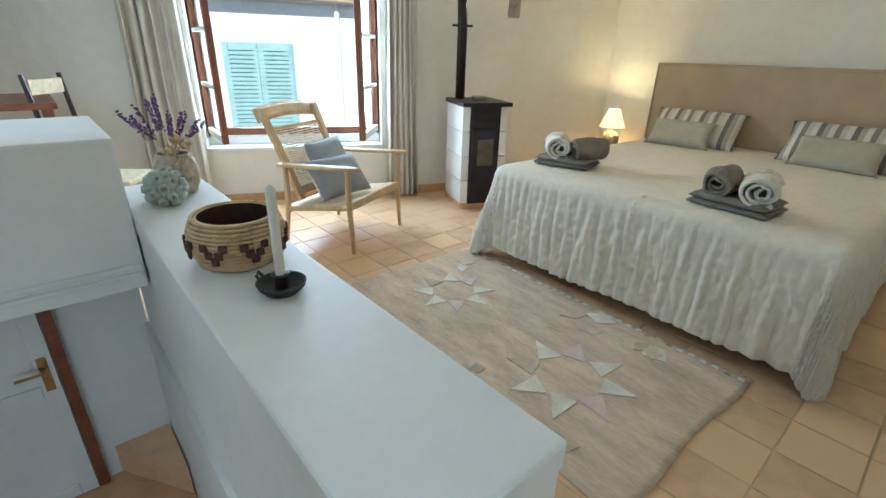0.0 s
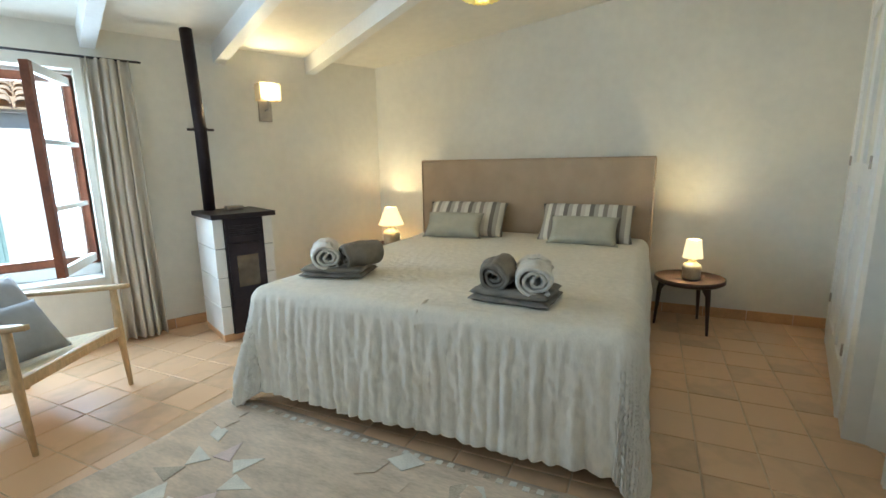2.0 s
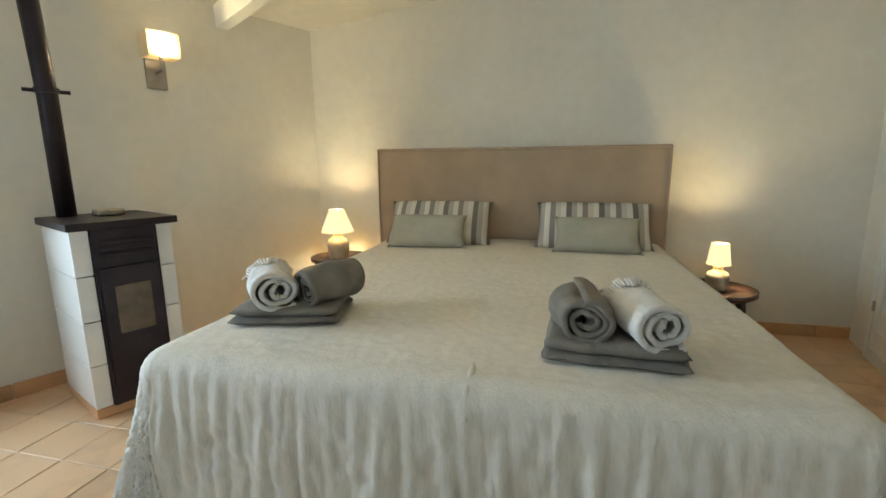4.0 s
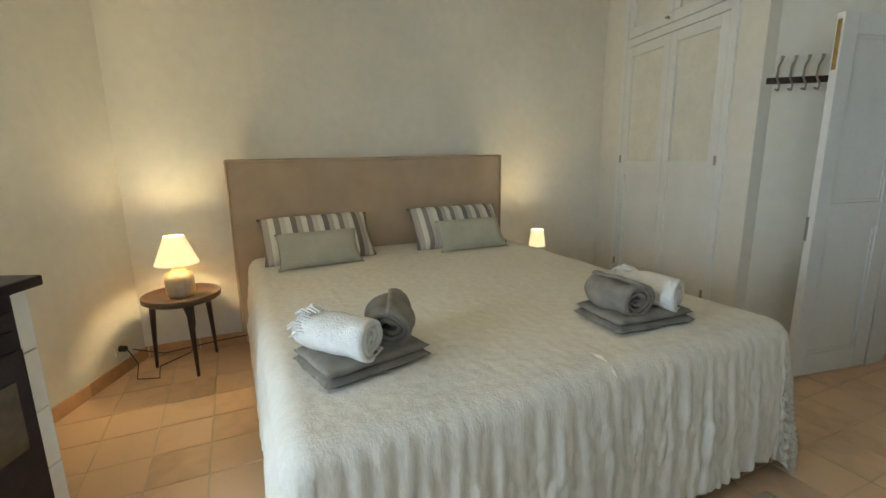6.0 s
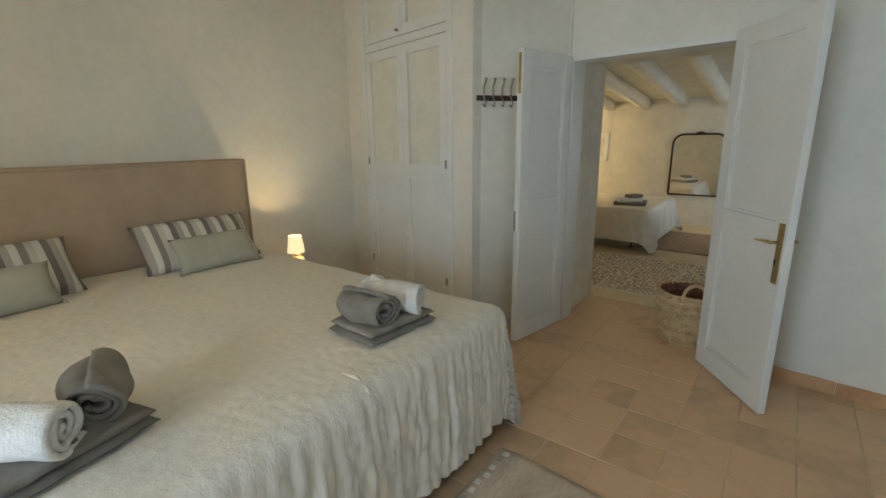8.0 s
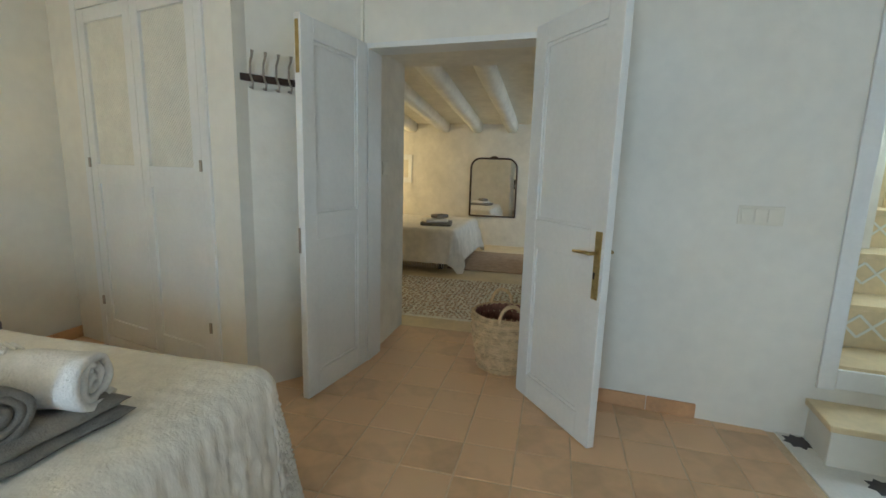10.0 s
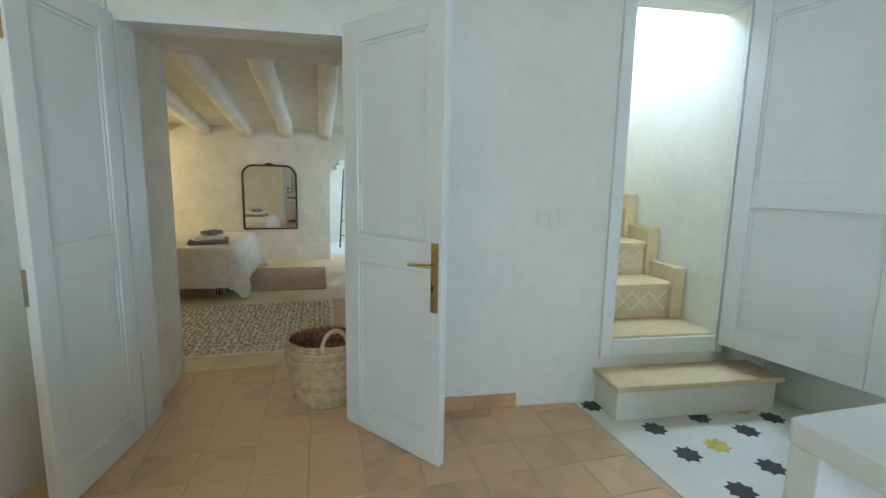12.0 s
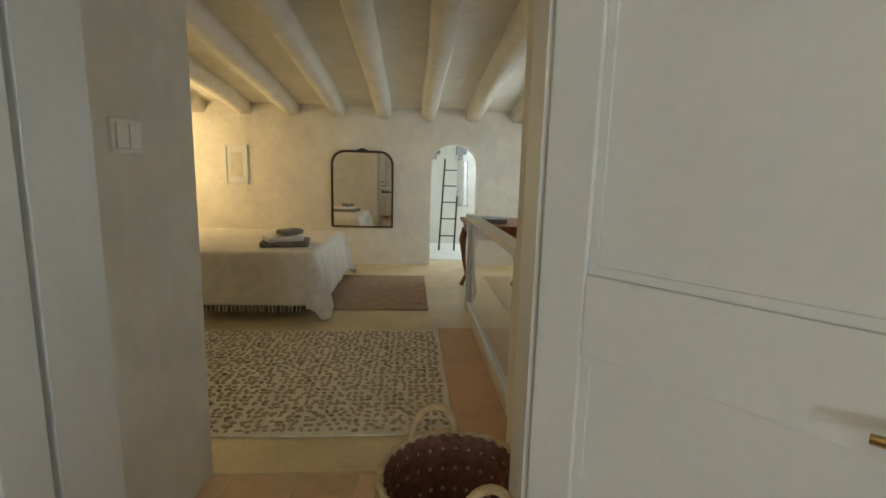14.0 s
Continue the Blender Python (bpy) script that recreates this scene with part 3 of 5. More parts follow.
part("bulb", lathe([(0.0, 1.79), (0.02, 1.81), (0.022, 1.84), (0, 1.86)], 12, None, Matrix.Translation((0, -0.125, 0))), GLOWB, sc, "", True)
so = thing("wall_socket", "ivory wall socket above the terracotta skirting", "socket", WM @ Matrix.Translation((-0.20, 0, 0.17)))
part("plate", box(-0.075, 0.075, -0.010, 0, -0.04, 0.04, None, 0.004), SWITCH, so)
part("plug", lathe([(0, 0), (0.02, 0), (0.018, 0.035), (0, 0.035)], 14, None, pose(-0.035, -0.010, 0, 90, 0, 0)), BLACK, so, "black plug")
cb = thing("power_cable", "thin black lamp cable trailing on the floor", "cable")
p0 = WM @ Vector((-0.235, -0.05, 0.17))
part("cord", tube([p0, p0 + Vector((0.05, -0.02, -0.1)), (-0.62, -0.12, 0.006), (-0.50, -0.16, 0.006), (-0.52, 0.02, 0.006), (-0.35, 0.14, 0.02), (-0.31, 0.16, 0.2), (-0.3, 0.12, 0.42)], 0.0035, 6), BLACK, cb, "", True)
cb2 = thing("power_cable", "thin black lamp cable along the skirting behind the bed", "cable")
part("cord", tube([p0 + Vector((0.03, 0, -0.01)), (-0.50, 0.12, 0.05), (-0.2, 0.19, 0.05), (0.05, 0.19, 0.06)], 0.0035, 6), BLACK, cb2, "", True)

# ---- woven pendant lamp over the bed ----
PSTRAW = mat("lit_yellow_straw", (0.75, 0.58, 0.16), 0.9, 0, 0.15, 20, 120, 0.4, glow=0.5)
pd = thing("pendant_lamp", "round pendant lamp of woven yellow straw, lit, above the bed", "pendant lamp", Matrix.Translation((1.25, -1.89, 2.10)))
for k in range(13):
    a = math.pi * (0.07 + 0.86 * k / 12)
    rr, zz = 0.17 * math.sin(a), -0.165 * math.cos(a)
    part("hoop", tube([(rr * math.cos(b), rr * math.sin(b), zz + 0.003 * math.sin(18 * b)) for b in np.linspace(0, 2 * math.pi, 49)], 0.0085, 6), PSTRAW, pd, "", True)
for k in range(18):
    b = 2 * math.pi * k / 18
    part("rib", tube([(0.173 * math.sin(a) * math.cos(b), 0.173 * math.sin(a) * math.sin(b), -0.168 * math.cos(a)) for a in np.linspace(0.2, 2.95, 14)], 0.005, 5), PSTRAW, pd, "", True)
part("cord", tube([(0, 0, 0.02), (0, 0, 0.48)], 0.004, 6), BLACK, pd, "thin black cord")
part("socket", lathe([(0, 0.06), (0.02, 0.06), (0.02, 0.11), (0.006, 0.13), (0, 0.13)], 14), BLACK, pd)

# ---- armchair ----
CHM = pose(-0.90, -2.79, 0, 0, 0, 26)
ch = thing("armchair", "pale oak lounge chair with cane back and woven seat", "armchair", CHM)
for sy in (-1, 1):
    part("leg", tube([(0.29, sy * 0.335, 0), (0.27, sy * 0.335, 0.36), (0.27, sy * 0.335, 0.60)], [0.012, 0.022, 0.018], 10), BEECH, ch, "", True)
    part("leg", tube([(-0.30, sy * 0.32, 0), (-0.25, sy * 0.33, 0.32), (-0.24, sy * 0.335, 0.56)], [0.012, 0.022, 0.018], 10), BEECH, ch, "", True)
    part("armrest", sheet(lambda u, v, sy=sy: (-0.30 + 0.66 * u, sy * 0.335 + (v - 0.5) * 0.07 * math.sin(math.pi * (0.12 + 0.83 * u)) ** 0.5, 0.575 + 0.04 * u), 14, 4, 0.022), BEECH, ch, "", True)
    part("side_rail", tube([(0.28, sy * 0.325, 0.33), (-0.26, sy * 0.32, 0.25)], 0.02, 8), BEECH, ch)
part("front_rail", box(0.25, 0.285, -0.33, 0.33, 0.31, 0.365, None, 0.008), BEECH, ch)
part("back_rail", box(-0.27, -0.24, -0.32, 0.32, 0.22, 0.27, None, 0.006), BEECH, ch)
part("seat", sheet(lambda u, v: (-0.25 + 0.53 * u, (v - 0.5) * 0.62, 0.27 + 0.095 * u - 0.02 * math.sin(math.pi * v) * math.sin(math.pi * u)), 40, 60, 0.02), CORD, ch, "woven natural cord seat")


def back_pt(y, k):
    return (-0.20 - 0.24 * k - 0.04 * k * k, y, 0.30 + 0.64 * k)


for sy in (-1, 1):
    part("back_post", sheet(lambda u, v, sy=sy: back_pt(sy * (0.255 + 0.03 * u) + (v - 0.5) * 0.05, u * 0.95), 12, 2, 0.03), BEECH, ch)
part("top_rail", sheet(lambda u, v: back_pt((u - 0.5) * 0.62, 0.84 + 0.14 * v + 0.04 * math.sin(math.pi * u)), 20, 3, 0.03), BEECH, ch, "curved top rail", True)
part("lower_rail", sheet(lambda u, v: back_pt((u - 0.5) * 0.50, 0.05 + 0.08 * v), 8, 2, 0.025), BEECH, ch)
part("middle_rail", sheet(lambda u, v: back_pt((u - 0.5) * 0.52, 0.74 + 0.035 * v), 8, 2, 0.02), BEECH, ch)
for k in range(26):
    c = 0.14 + 0.6 * k / 25
    part("cane_strand", tube([back_pt(-0.24, c), back_pt(0.24, c)], 0.0055, 5), CORD, ch)
for k in range(9):
    y = -0.22 + 0.055 * k
    part("cane_strand", tube([back_pt(y, 0.12), back_pt(y, 0.75)], 0.003, 4), CORD, ch)
for at, lean, turn, wob in (((-0.18, 0.09, 0.54), -24, 97, 11.0), ((0.02, -0.09, 0.47), -40, 76, 13.0)):
    c = part("cushion", cushion(0.46, 0.32, 0.13, wob), GREY, None, "", True)
    c.matrix_world = CHM @ pose(*at, lean, 0, turn)
    tagged(c, "slate-grey linen cushion with fringed edge lying in the armchair", "cushion", "chair cushions")
    part("piping", tube([(-0.225, 0, -0.15), (-0.215, 0, 0), (-0.225, 0, 0.15), (0, 0, 0.145), (0.225, 0, 0.15), (0.215, 0, 0), (0.225, 0, -0.15)], 0.006, 6), TOWELW if wob > 12 else GREY, c)

# ---- rug ----
RGM = pose(0.83, -2.80, 0, 0, 0, -2)
rug = thing("rug", "faded patchwork wool rug with pale eight-pointed stars", "rug", RGM)
part("field", sheet(lambda u, v: ((u - 0.5) * (1.86 + 0.02 * math.sin(9 * v)), (v - 0.5) * (1.08 + 0.02 * math.sin(7 * u)), 0.006 + 0.003 * noise.noise(Vector((u * 9, v * 6, 0)))), 60, 36, 0.006), RUG, rug, "", True)


def patch(pts, material, z=0.0098):
    bm = bmesh.new()
    lo = [bm.verts.new((x, y, z - 0.004)) for x, y in pts]
    hi = [bm.verts.new((x, y, z)) for x, y in pts]
    bm.faces.new(hi), bm.faces.new(lo)
    for k in range(len(pts)):
        bm.faces.new((lo[k], lo[(k + 1) % len(pts)], hi[(k + 1) % len(pts)], hi[k]))
    part("patch", bm, material, rug)


def star(cx, cy, r, turn):
    for k in range(8):
        a = radians(turn + 45 * k)
        tip = (cx + r * math.cos(a), cy + r * math.sin(a))
        b0 = (cx + 0.56 * r * math.cos(a + 0.42), cy + 0.56 * r * math.sin(a + 0.42))
        b1 = (cx + 0.50 * r * math.cos(a - 0.34), cy + 0.50 * r * math.sin(a - 0.34))
        patch([tip, b0, b1], (RUGC, RUGC, RUGP, RUGC, RUGD, RUGC, RUGC, RUGP)[k])


star(-0.49, 0.0, 0.25, 10)
star(0.42, -0.10, 0.29, 25)
for x in np.linspace(-0.9, 0.9, 34):
    y = 0.515 - 0.01 * random.random()
    patch([(x - 0.014, y - 0.02), (x + 0.014, y - 0.018), (x + 0.013, y + 0.006), (x - 0.013, y + 0.005)], random.choice((RUGD, RUGC, RUGC)), 0.0098)
for k in range(26):
    x, y = random.uniform(-0.8, 0.75), random.uniform(-0.45, 0.45)
    w, h, a = random.uniform(0.03, 0.09), random.uniform(0.03, 0.07), random.uniform(0, 3)
    if math.hypot(x + 0.49, y) < 0.32 or math.hypot(x - 0.42, y + 0.10) < 0.36:
        continue
    patch([(x + w * math.cos(a), y + w * math.sin(a)), (x - h * math.sin(a), y + h * math.cos(a)), (x - w * math.cos(a), y - w * math.sin(a)), (x + h * math.sin(a), y - h * math.cos(a))], random.choice((RUGD, RUG, RUGD, RUG, RUGC)), 0.0086 + 0.0001 * k)

# ---- wardrobe ----
wd = thing("wardrobe", "cream-white built-in wardrobe with lattice door panels", "wardrobe", FM)
part("frame", box(0.3, 0.36, -0.015, 0.03, 0.0, 2.72, None, 0.004), PAINT, wd)
part("frame", box(1.44, 1.50, -0.015, 0.03, 0.0, 2.66, None, 0.004), PAINT, wd)
part("frame", box(0.362, 1.438, -0.012, 0.03, 2.13, 2.19, None, 0.004), PAINT, wd)
part("frame", box(0.362, 1.438, -0.012, 0.03, 0.0, 0.08, None, 0.004), PAINT, wd)
part("back", box(0.3, 1.5, 0.5, 0.52, 0.0, 2.72), PAINT, wd)


def lattice(x0, x1, z0, z1, parent):
    """Diagonal strips crossing in two layers."""
    bm = bmesh.new()
    step = 0.022
    w, h = x1 - x0, z1 - z0
    for layer, sg in ((0, 1), (1, -1)):
        c = -h
        while c < w:
            a0, a1 = max(0, -c), min(h, w - c)
            if a1 - a0 > 0.015:
                if sg > 0:
                    p, q = (x0 + c + a0, z0 + a0), (x0 + c + a1, z0 + a1)
                else:
                    p, q = (x0 + c + a0, z1 - a0), (x0 + c + a1, z1 - a1)
                y = 0.006 + 0.004 * layer
                d = Vector((q[0] - p[0], q[1] - p[1])).normalized() * 0.0065
                vs = [bm.verts.new((p[0] - d.y, y, p[1] + d.x)), bm.verts.new((p[0] + d.y, y, p[1] - d.x)), bm.verts.new((q[0] + d.y, y, q[1] - d.x)), bm.verts.new((q[0] - d.y, y, q[1] + d.x))]
                bm.faces.new(vs)
            c += step
    thicken(bm, 0.003)
    part("lattice", bm, LATTICE, parent, "cream diagonal lattice")
    part("panel", box(x0, x1, 0.018, 0.024, z0, z1), CURT, parent, "beige backing cloth")


for x0, x1 in ((0.364, 0.898), (0.902, 1.436)):
    d = part("door", box(x0, x0 + 0.07, -0.012, 0.022, 0.085, 2.125, None, 0.003), PAINT, wd)
    part("stile", box(x1 - 0.07, x1, -0.012, 0.022, 0.085, 2.125, None, 0.003), PAINT, d)
    for z0, z1 in ((0.085, 0.20), (1.10, 1.22), (2.05, 2.125)):
        part("rail", box(x0 + 0.071, x1 - 0.071, -0.011, 0.021, z0, z1, None, 0.003), PAINT, d)
    part("panel", box(x0 + 0.071, x1 - 0.071, 0.002, 0.016, 0.20, 1.10), PAINT, d)
    lattice(x0 + 0.071, x1 - 0.071, 1.22, 2.05, d)
    for z in (1.20, 0.3):
        hx = x0 if x0 < 0.5 else x1
        part("hinge", box(hx - 0.008, hx + 0.008, -0.024, -0.013, z, z + 0.06, None, 0.002), STEEL, d)
    u = part("upper_door", box(x0, x1, -0.01, 0.022, 2.195, 2.27, None, 0.003), PAINT, wd)
    part("stile", box(x0, x0 + 0.07, -0.012, 0.022, 2.272, 2.62, None, 0.003), PAINT, u)
    part("stile", box(x1 - 0.07, x1, -0.012, 0.022, 2.272, 2.62, None, 0.003), PAINT, u)
    lattice(x0 + 0.071, x1 - 0.071, 2.272, 2.60, u)
    part("rail", box(x0 + 0.071, x1 - 0.071, -0.011, 0.021, 2.60, 2.66, None, 0.003), PAINT, u)
    kx = x1 - 0.03 if x0 < 0.5 else x0 + 0.03
    if x0 < 0.5:
        part("knob", tube([(kx, -0.012, 2.23), (kx, -0.045, 2.23), (kx + 0.03, -0.045, 2.23)], 0.007, 8), STEEL, u)

# ---- coat hooks ----
hk = thing("coat_rack", "dark wooden rail with four iron double hooks", "coat rack", HM)
part("rail", box(0.045, 0.36, -0.02, 0, 1.66, 1.695, None, 0.004), DARKW, hk)
for k in range(4):
    x = 0.095 + 0.065 * k
    part("hook", tube([(x, -0.02, 1.63), (x, -0.055, 1.62), (x, -0.065, 1.645), (x, -0.045, 1.665), (x, -0.025, 1.69), (x, -0.03, 1.75), (x, -0.06, 1.775), (x, -0.068, 1.80)], [0.006, 0.006, 0.006, 0.006, 0.006, 0.006, 0.006, 0.009], 8), STEEL, hk, "", True)

# ---- double door, open into the room ----


def panel_leaf(parent_name, label, m, w, h, z0, panels, knob_side, lock, kind_name="door"):
    d = thing(parent_name, label, "door", m, kind="structure")
    st = 0.095
    part("stile", box(0, st, -0.02, 0.02, z0, h, None, 0.004), PAINT, d)
    part("stile", box(w - st, w, -0.02, 0.02, z0, h, None, 0.004), PAINT, d)
    zs = [z0] + list(panels) + [h]
    for k, z in enumerate(zs):
        a, b = (z, z + 0.13) if k == 0 else ((z - 0.10, z) if k == len(zs) - 1 else (z - 0.07, z + 0.07))
        part("rail", box(st + 0.001, w - st - 0.001, -0.0195, 0.0195, a, b, None, 0.003), PAINT, d)
    for k in range(len(zs) - 1):
        a = zs[k] + (0.131 if k == 0 else 0.071)
        b = zs[k + 1] - (0.101 if k == len(zs) - 2 else 0.071)
        part("panel", box(st + 0.001, w - st - 0.001, -0.005, 0.005, a, b, None, 0.002), PAINT, d)
        for y in (-0.0125, 0.0065):
            bmm = bmesh.new()
            for x0, x1, c0, c1 in ((st + 0.001, st + 0.016, a, b), (w - st - 0.016, w - st - 0.001, a, b), (st + 0.016, w - st - 0.016, a, a + 0.015), (st + 0.016, w - st - 0.016, b - 0.015, b)):
                box(x0, x1, y, y + 0.006, c0, c1, bmm)
            part("moulding", bmm, PAINT, d)
    if lock:
        for sgn in (-1, 1):
            pl = part("lock_plate", box(w - 0.054, w - 0.015, sgn * 0.021, sgn * 0.027, 0.70, 1.0, None, 0.003), BRASS, d, "aged brass lock plate")
            part("handle", tube([(w - 0.043, sgn * 0.024, 0.905), (w - 0.043, sgn * 0.065, 0.905), (w - 0.06, sgn * 0.068, 0.907), (w - 0.15, sgn * 0.064, 0.90)], [0.009, 0.008, 0.008, 0.006], 10), BRASS, pl, "brass lever handle", True)
            part("keyhole", box(w - 0.048, w - 0.038, sgn * 0.0272, sgn * 0.029, 0.79, 0.82), BLACK, pl)
    elif lock is None:
        part("handle", tube([(w - 0.05, 0.02, 1.27), (w - 0.05, 0.065, 1.27), (w - 0.16, 0.062, 1.272)], [0.009, 0.009, 0.007], 10), STEEL, d, "white metal lever handle", True)
    else:
        part("bolt", box(w + 0.001, w + 0.004, -0.010, 0.010, h - 0.27, h - 0.03), BRASS, d, "brass flush bolt")
        part("bolt", box(w - 0.03, w - 0.015, -0.027, -0.0205, z0 + 0.01, z0 + 0.16, None, 0.002), BRASS, d, "brass floor bolt")
        part("hinge", box(w + 0.001, w + 0.004, -0.02, -0.006, 0.80, 0.93), STEEL, d)
    return d


DL0 = EM @ Vector((0.01, -0.025, 0))
DR0 = EM @ Vector((OW - 0.01, -0.025, 0))
panel_leaf("door_1", "white panelled door leaf standing open beside the coat hooks", pose(DL0.x, DL0.y, 0.005, 0, 0, 170), 0.565, 1.95, 0, [0.93], 1, False)
panel_leaf("door_2", "white panelled door leaf standing open with brass lock", pose(DR0.x, DR0.y, 0.005, 0, 0, 216), 0.62, 1.97, 0, [0.93], 1, True)
dfm = thing("door_frame", "white painted wooden door lining", "door frame", EM, kind="structure")
part("jamb", box(-0.0, 0.03, -0.008, 0.162, 0, OH - 0.03), PAINT, dfm)
part("jamb", box(OW - 0.03, OW, -0.008, 0.162, 0, OH - 0.03), PAINT, dfm)
part("head", box(0, OW, -0.008, 0.162, OH - 0.03, OH), PAINT, dfm)

# ---- switches ----


def switch(m, n, label):
    s = thing("light_switch", label, "light switch", m)
    w = 0.055 * n
    part("plate", box(-0.012, w + 0.012, -0.008, 0, -0.045, 0.045, None, 0.004), SWITCH, s)
    for k in range(n):
        part("rocker", box(0.055 * k + 0.002, 0.055 * k + 0.053, -0.012, -0.0075, -0.033, 0.033, None, 0.003), SWITCH, s)


switch(EM @ Matrix.Translation((2.02, 0, 1.075)), 3, "triple ivory light switch on the white wall")

# ---- stairs up: step, opening, flight ----
stp = thing("entry_step", "white plastered step with cream stone tread", "step", EM)
part("block", box(2.42, 3.40, -0.24, -0.001, 0, 0.175, None, 0.006), PLASTER, stp)
part("tread", box(2.40, 3.42, -0.27, -0.001, 0.176, 0.208, None, 0.008), STONE, stp, "cream stone tread")
trm = thing("trim", "white wooden lining round the stair opening", "trim", EM, kind="structure")
part("jamb", box(SX0 - 0.07, SX0, -0.02, -0.001, 0.27, 2.24, None, 0.004), PAINT, trm)
part("jamb", box(SX1, SX1 + 0.05, -0.02, -0.001, 0.27, 2.24, None, 0.004), PAINT, trm)
part("head", box(SX0 - 0.07, SX1 + 0.05, -0.02, -0.001, 2.241, 2.31, None, 0.004), PAINT, trm)
part("sill", box(SX0 + 0.001, SX1 - 0.001, -0.02, -0.001, 0.28, 0.375, None, 0.004), PAINT, trm)
wall("wall_stair_side", EM, [(3.18, 3.30, -0.1, 4.0)], 0.0, 2.6, PLASTER, "bright white wall beside the stairs")
wall("wall_stair_side_inner", EM, [(2.34, 2.44, -0.1, 4.0)], 0.161, 2.6, PLASTER, "bright white wall beside the stairs")
wall("wall_stair_end", EM, [(2.34, 3.3, -0.1, 4.0)], 2.601, 2.7, PLASTER, "white end wall of the stairs")
st = thing("staircase", "cream stone stairs with patterned tile risers", "stairs", EM, kind="structure")
for k in range(7):
    y0, z = 0.305 * k, 0.39 + 0.231 * k
    part("tread", box(2.445, 3.175, y0 + (0.002 if k else 0), y0 + 0.325, z - 0.03, z, None, 0.005), STONE, st)
    if k:
        part("riser", box(2.445, 3.175, y0 + 0.02, y0 + 0.04, z - 0.231, z - 0.031), STONE, st)
        bmx = bmesh.new()
        for j in range(5):
            x = 2.52 + 0.12 * j
            for sg in (-1, 1):
                box(-0.085, 0.085, 0, 0.004, -0.006, 0.006, bmx, 0, pose(x, y0 + 0.0155, z - 0.115, 0, 45 * sg, 0))
        part("riser_inlay", bmx, LATTICE, st, "pale zigzag inlay")
    if k:
        part("skirt", box(3.085, 3.176, y0 - 0.012, y0 + 0.018, z - 0.23, z + 0.105, None, 0.004), STONE, st, "stepped cream skirting")
        part("skirt", box(3.115, 3.176, y0 + 0.0185, y0 + 0.29, z + 0.001, z + 0.104, None, 0.004), STONE, st, "stepped cream skirting")

DS0 = EM @ Vector((SX1 + 0.02, -0.03, 0))
panel_leaf("door_3", "white panelled door swung open beside the stairs", pose(DS0.x, DS0.y, 0, 0, 0, 193), 0.78, 2.25, 0.33, [1.22], 1, None)

# white cement floor with inlaid stars in front of the step
patchf = thing("tiled_floor_inset", "white cement floor inset with charcoal and yellow stars", "floor inset", Matrix(), kind="structure")
part("slab", box(1.80, 3.225, -5.38, -4.15, -0.007, 0.004), CEMENT, patchf)
# two crossed lattices: charcoal stars in rows, yellow ones between
stars = [(3.14, -4.22, 0), (2.85, -4.405, 0), (2.895, -4.725, 0), (2.725, -4.865, 0), (2.80, -5.125, 0), (2.62, -4.40, 0), (2.92, -5.025, 1), (2.65, -4.60, 1),
         (2.45, -4.70, 0), (2.50, -5.0, 0), (2.35, -4.42, 0), (2.38, -4.88, 1), (2.15, -4.65, 0), (2.2, -5.1, 0), (2.1, -4.40, 1), (1.92, -4.9, 0)]
for cx, cy, yellow in stars:
    bm = bmesh.new()
    vs = [bm.verts.new((cx + (0.066 if k % 2 == 0 else 0.047) * math.cos(math.pi * k / 8 + 0.1), cy + (0.066 if k % 2 == 0 else 0.047) * math.sin(math.pi * k / 8 + 0.1), 0.0055)) for k in range(16)]
    bm.faces.new(vs)
    thicken(bm, 0.003)
    part("star", bm, STARY if yellow else STARD, patchf)

# ---- white masonry bench over the stairwell ----
BZ = 0.70
bn = thing("console_bench", "white rendered masonry bench with open niche along the stairwell", "bench", Matrix())
part("top", box(-0.42, 1.80, -4.235, -3.865, BZ - 0.07, BZ, None, 0.012, None, 3), BENCH, bn)
part("end_panel", box(1.72, 1.795, -4.23, -3.87, 0.0, BZ - 0.071, None, 0.006), BENCH, bn)
part("end_panel", box(-0.41, -0.33, -4.23, -3.87, 0.0, BZ - 0.071, None, 0.006), BENCH, bn)
part("back", box(-0.329, 1.719, -4.23, -4.16, -0.0, BZ - 0.071), BENCH, bn)
wall("wall_stairwell_north", Matrix(), [(-0.399, 1.78, -1.6, -0.001)], -4.252, -4.16, BENCH, "white wall of the stairwell below the bench")
wall("wall_stairwell_west", Matrix(), [(-0.6, -0.40, -1.6, 0.411)], -5.4, -4.237, BENCH, "white end wall of the stairwell")
wall("wall_stairwell_east", Matrix(), [(1.78, 1.9, -1.6, -0.21)], -5.4, -4.236, BENCH, "white end wall of the stairwell")
bk = thing("bulkhead", "white boxed bulkhead with moulded edge above the stairwell", "bulkhead", Matrix(), kind="structure")
part("box", box(-0.60, 0.10, -5.395, -4.237, 0.412, 1.0, None, 0.01), BENCH, bk)
for z in (0.475, 0.51):
    part("moulding", tube([(0.104, -5.39, z), (0.104, -4.25, z)], 0.010, 8), BENCH, bk)
ss = thing("lower_stairs", "winding stairs down with brown tile treads", "stairs", Matrix(), kind="structure")
for k in range(5):
    part("tread", box(1.45 - 0.36 * k, 1.78 - 0.36 * k, -5.395, -4.24, -1.6, -0.19 - 0.18 * k, None, 0.004), SKIRT, ss)
part("landing", box(-0.399, 0.005, -5.395, -4.255, -1.6, -0.85, None, 0.004), SKIRT, ss, "brown tiled landing")
bm = bmesh.new()
tri = [(-0.395, -4.26), (-0.395, -4.52), (0.0, -4.26)]
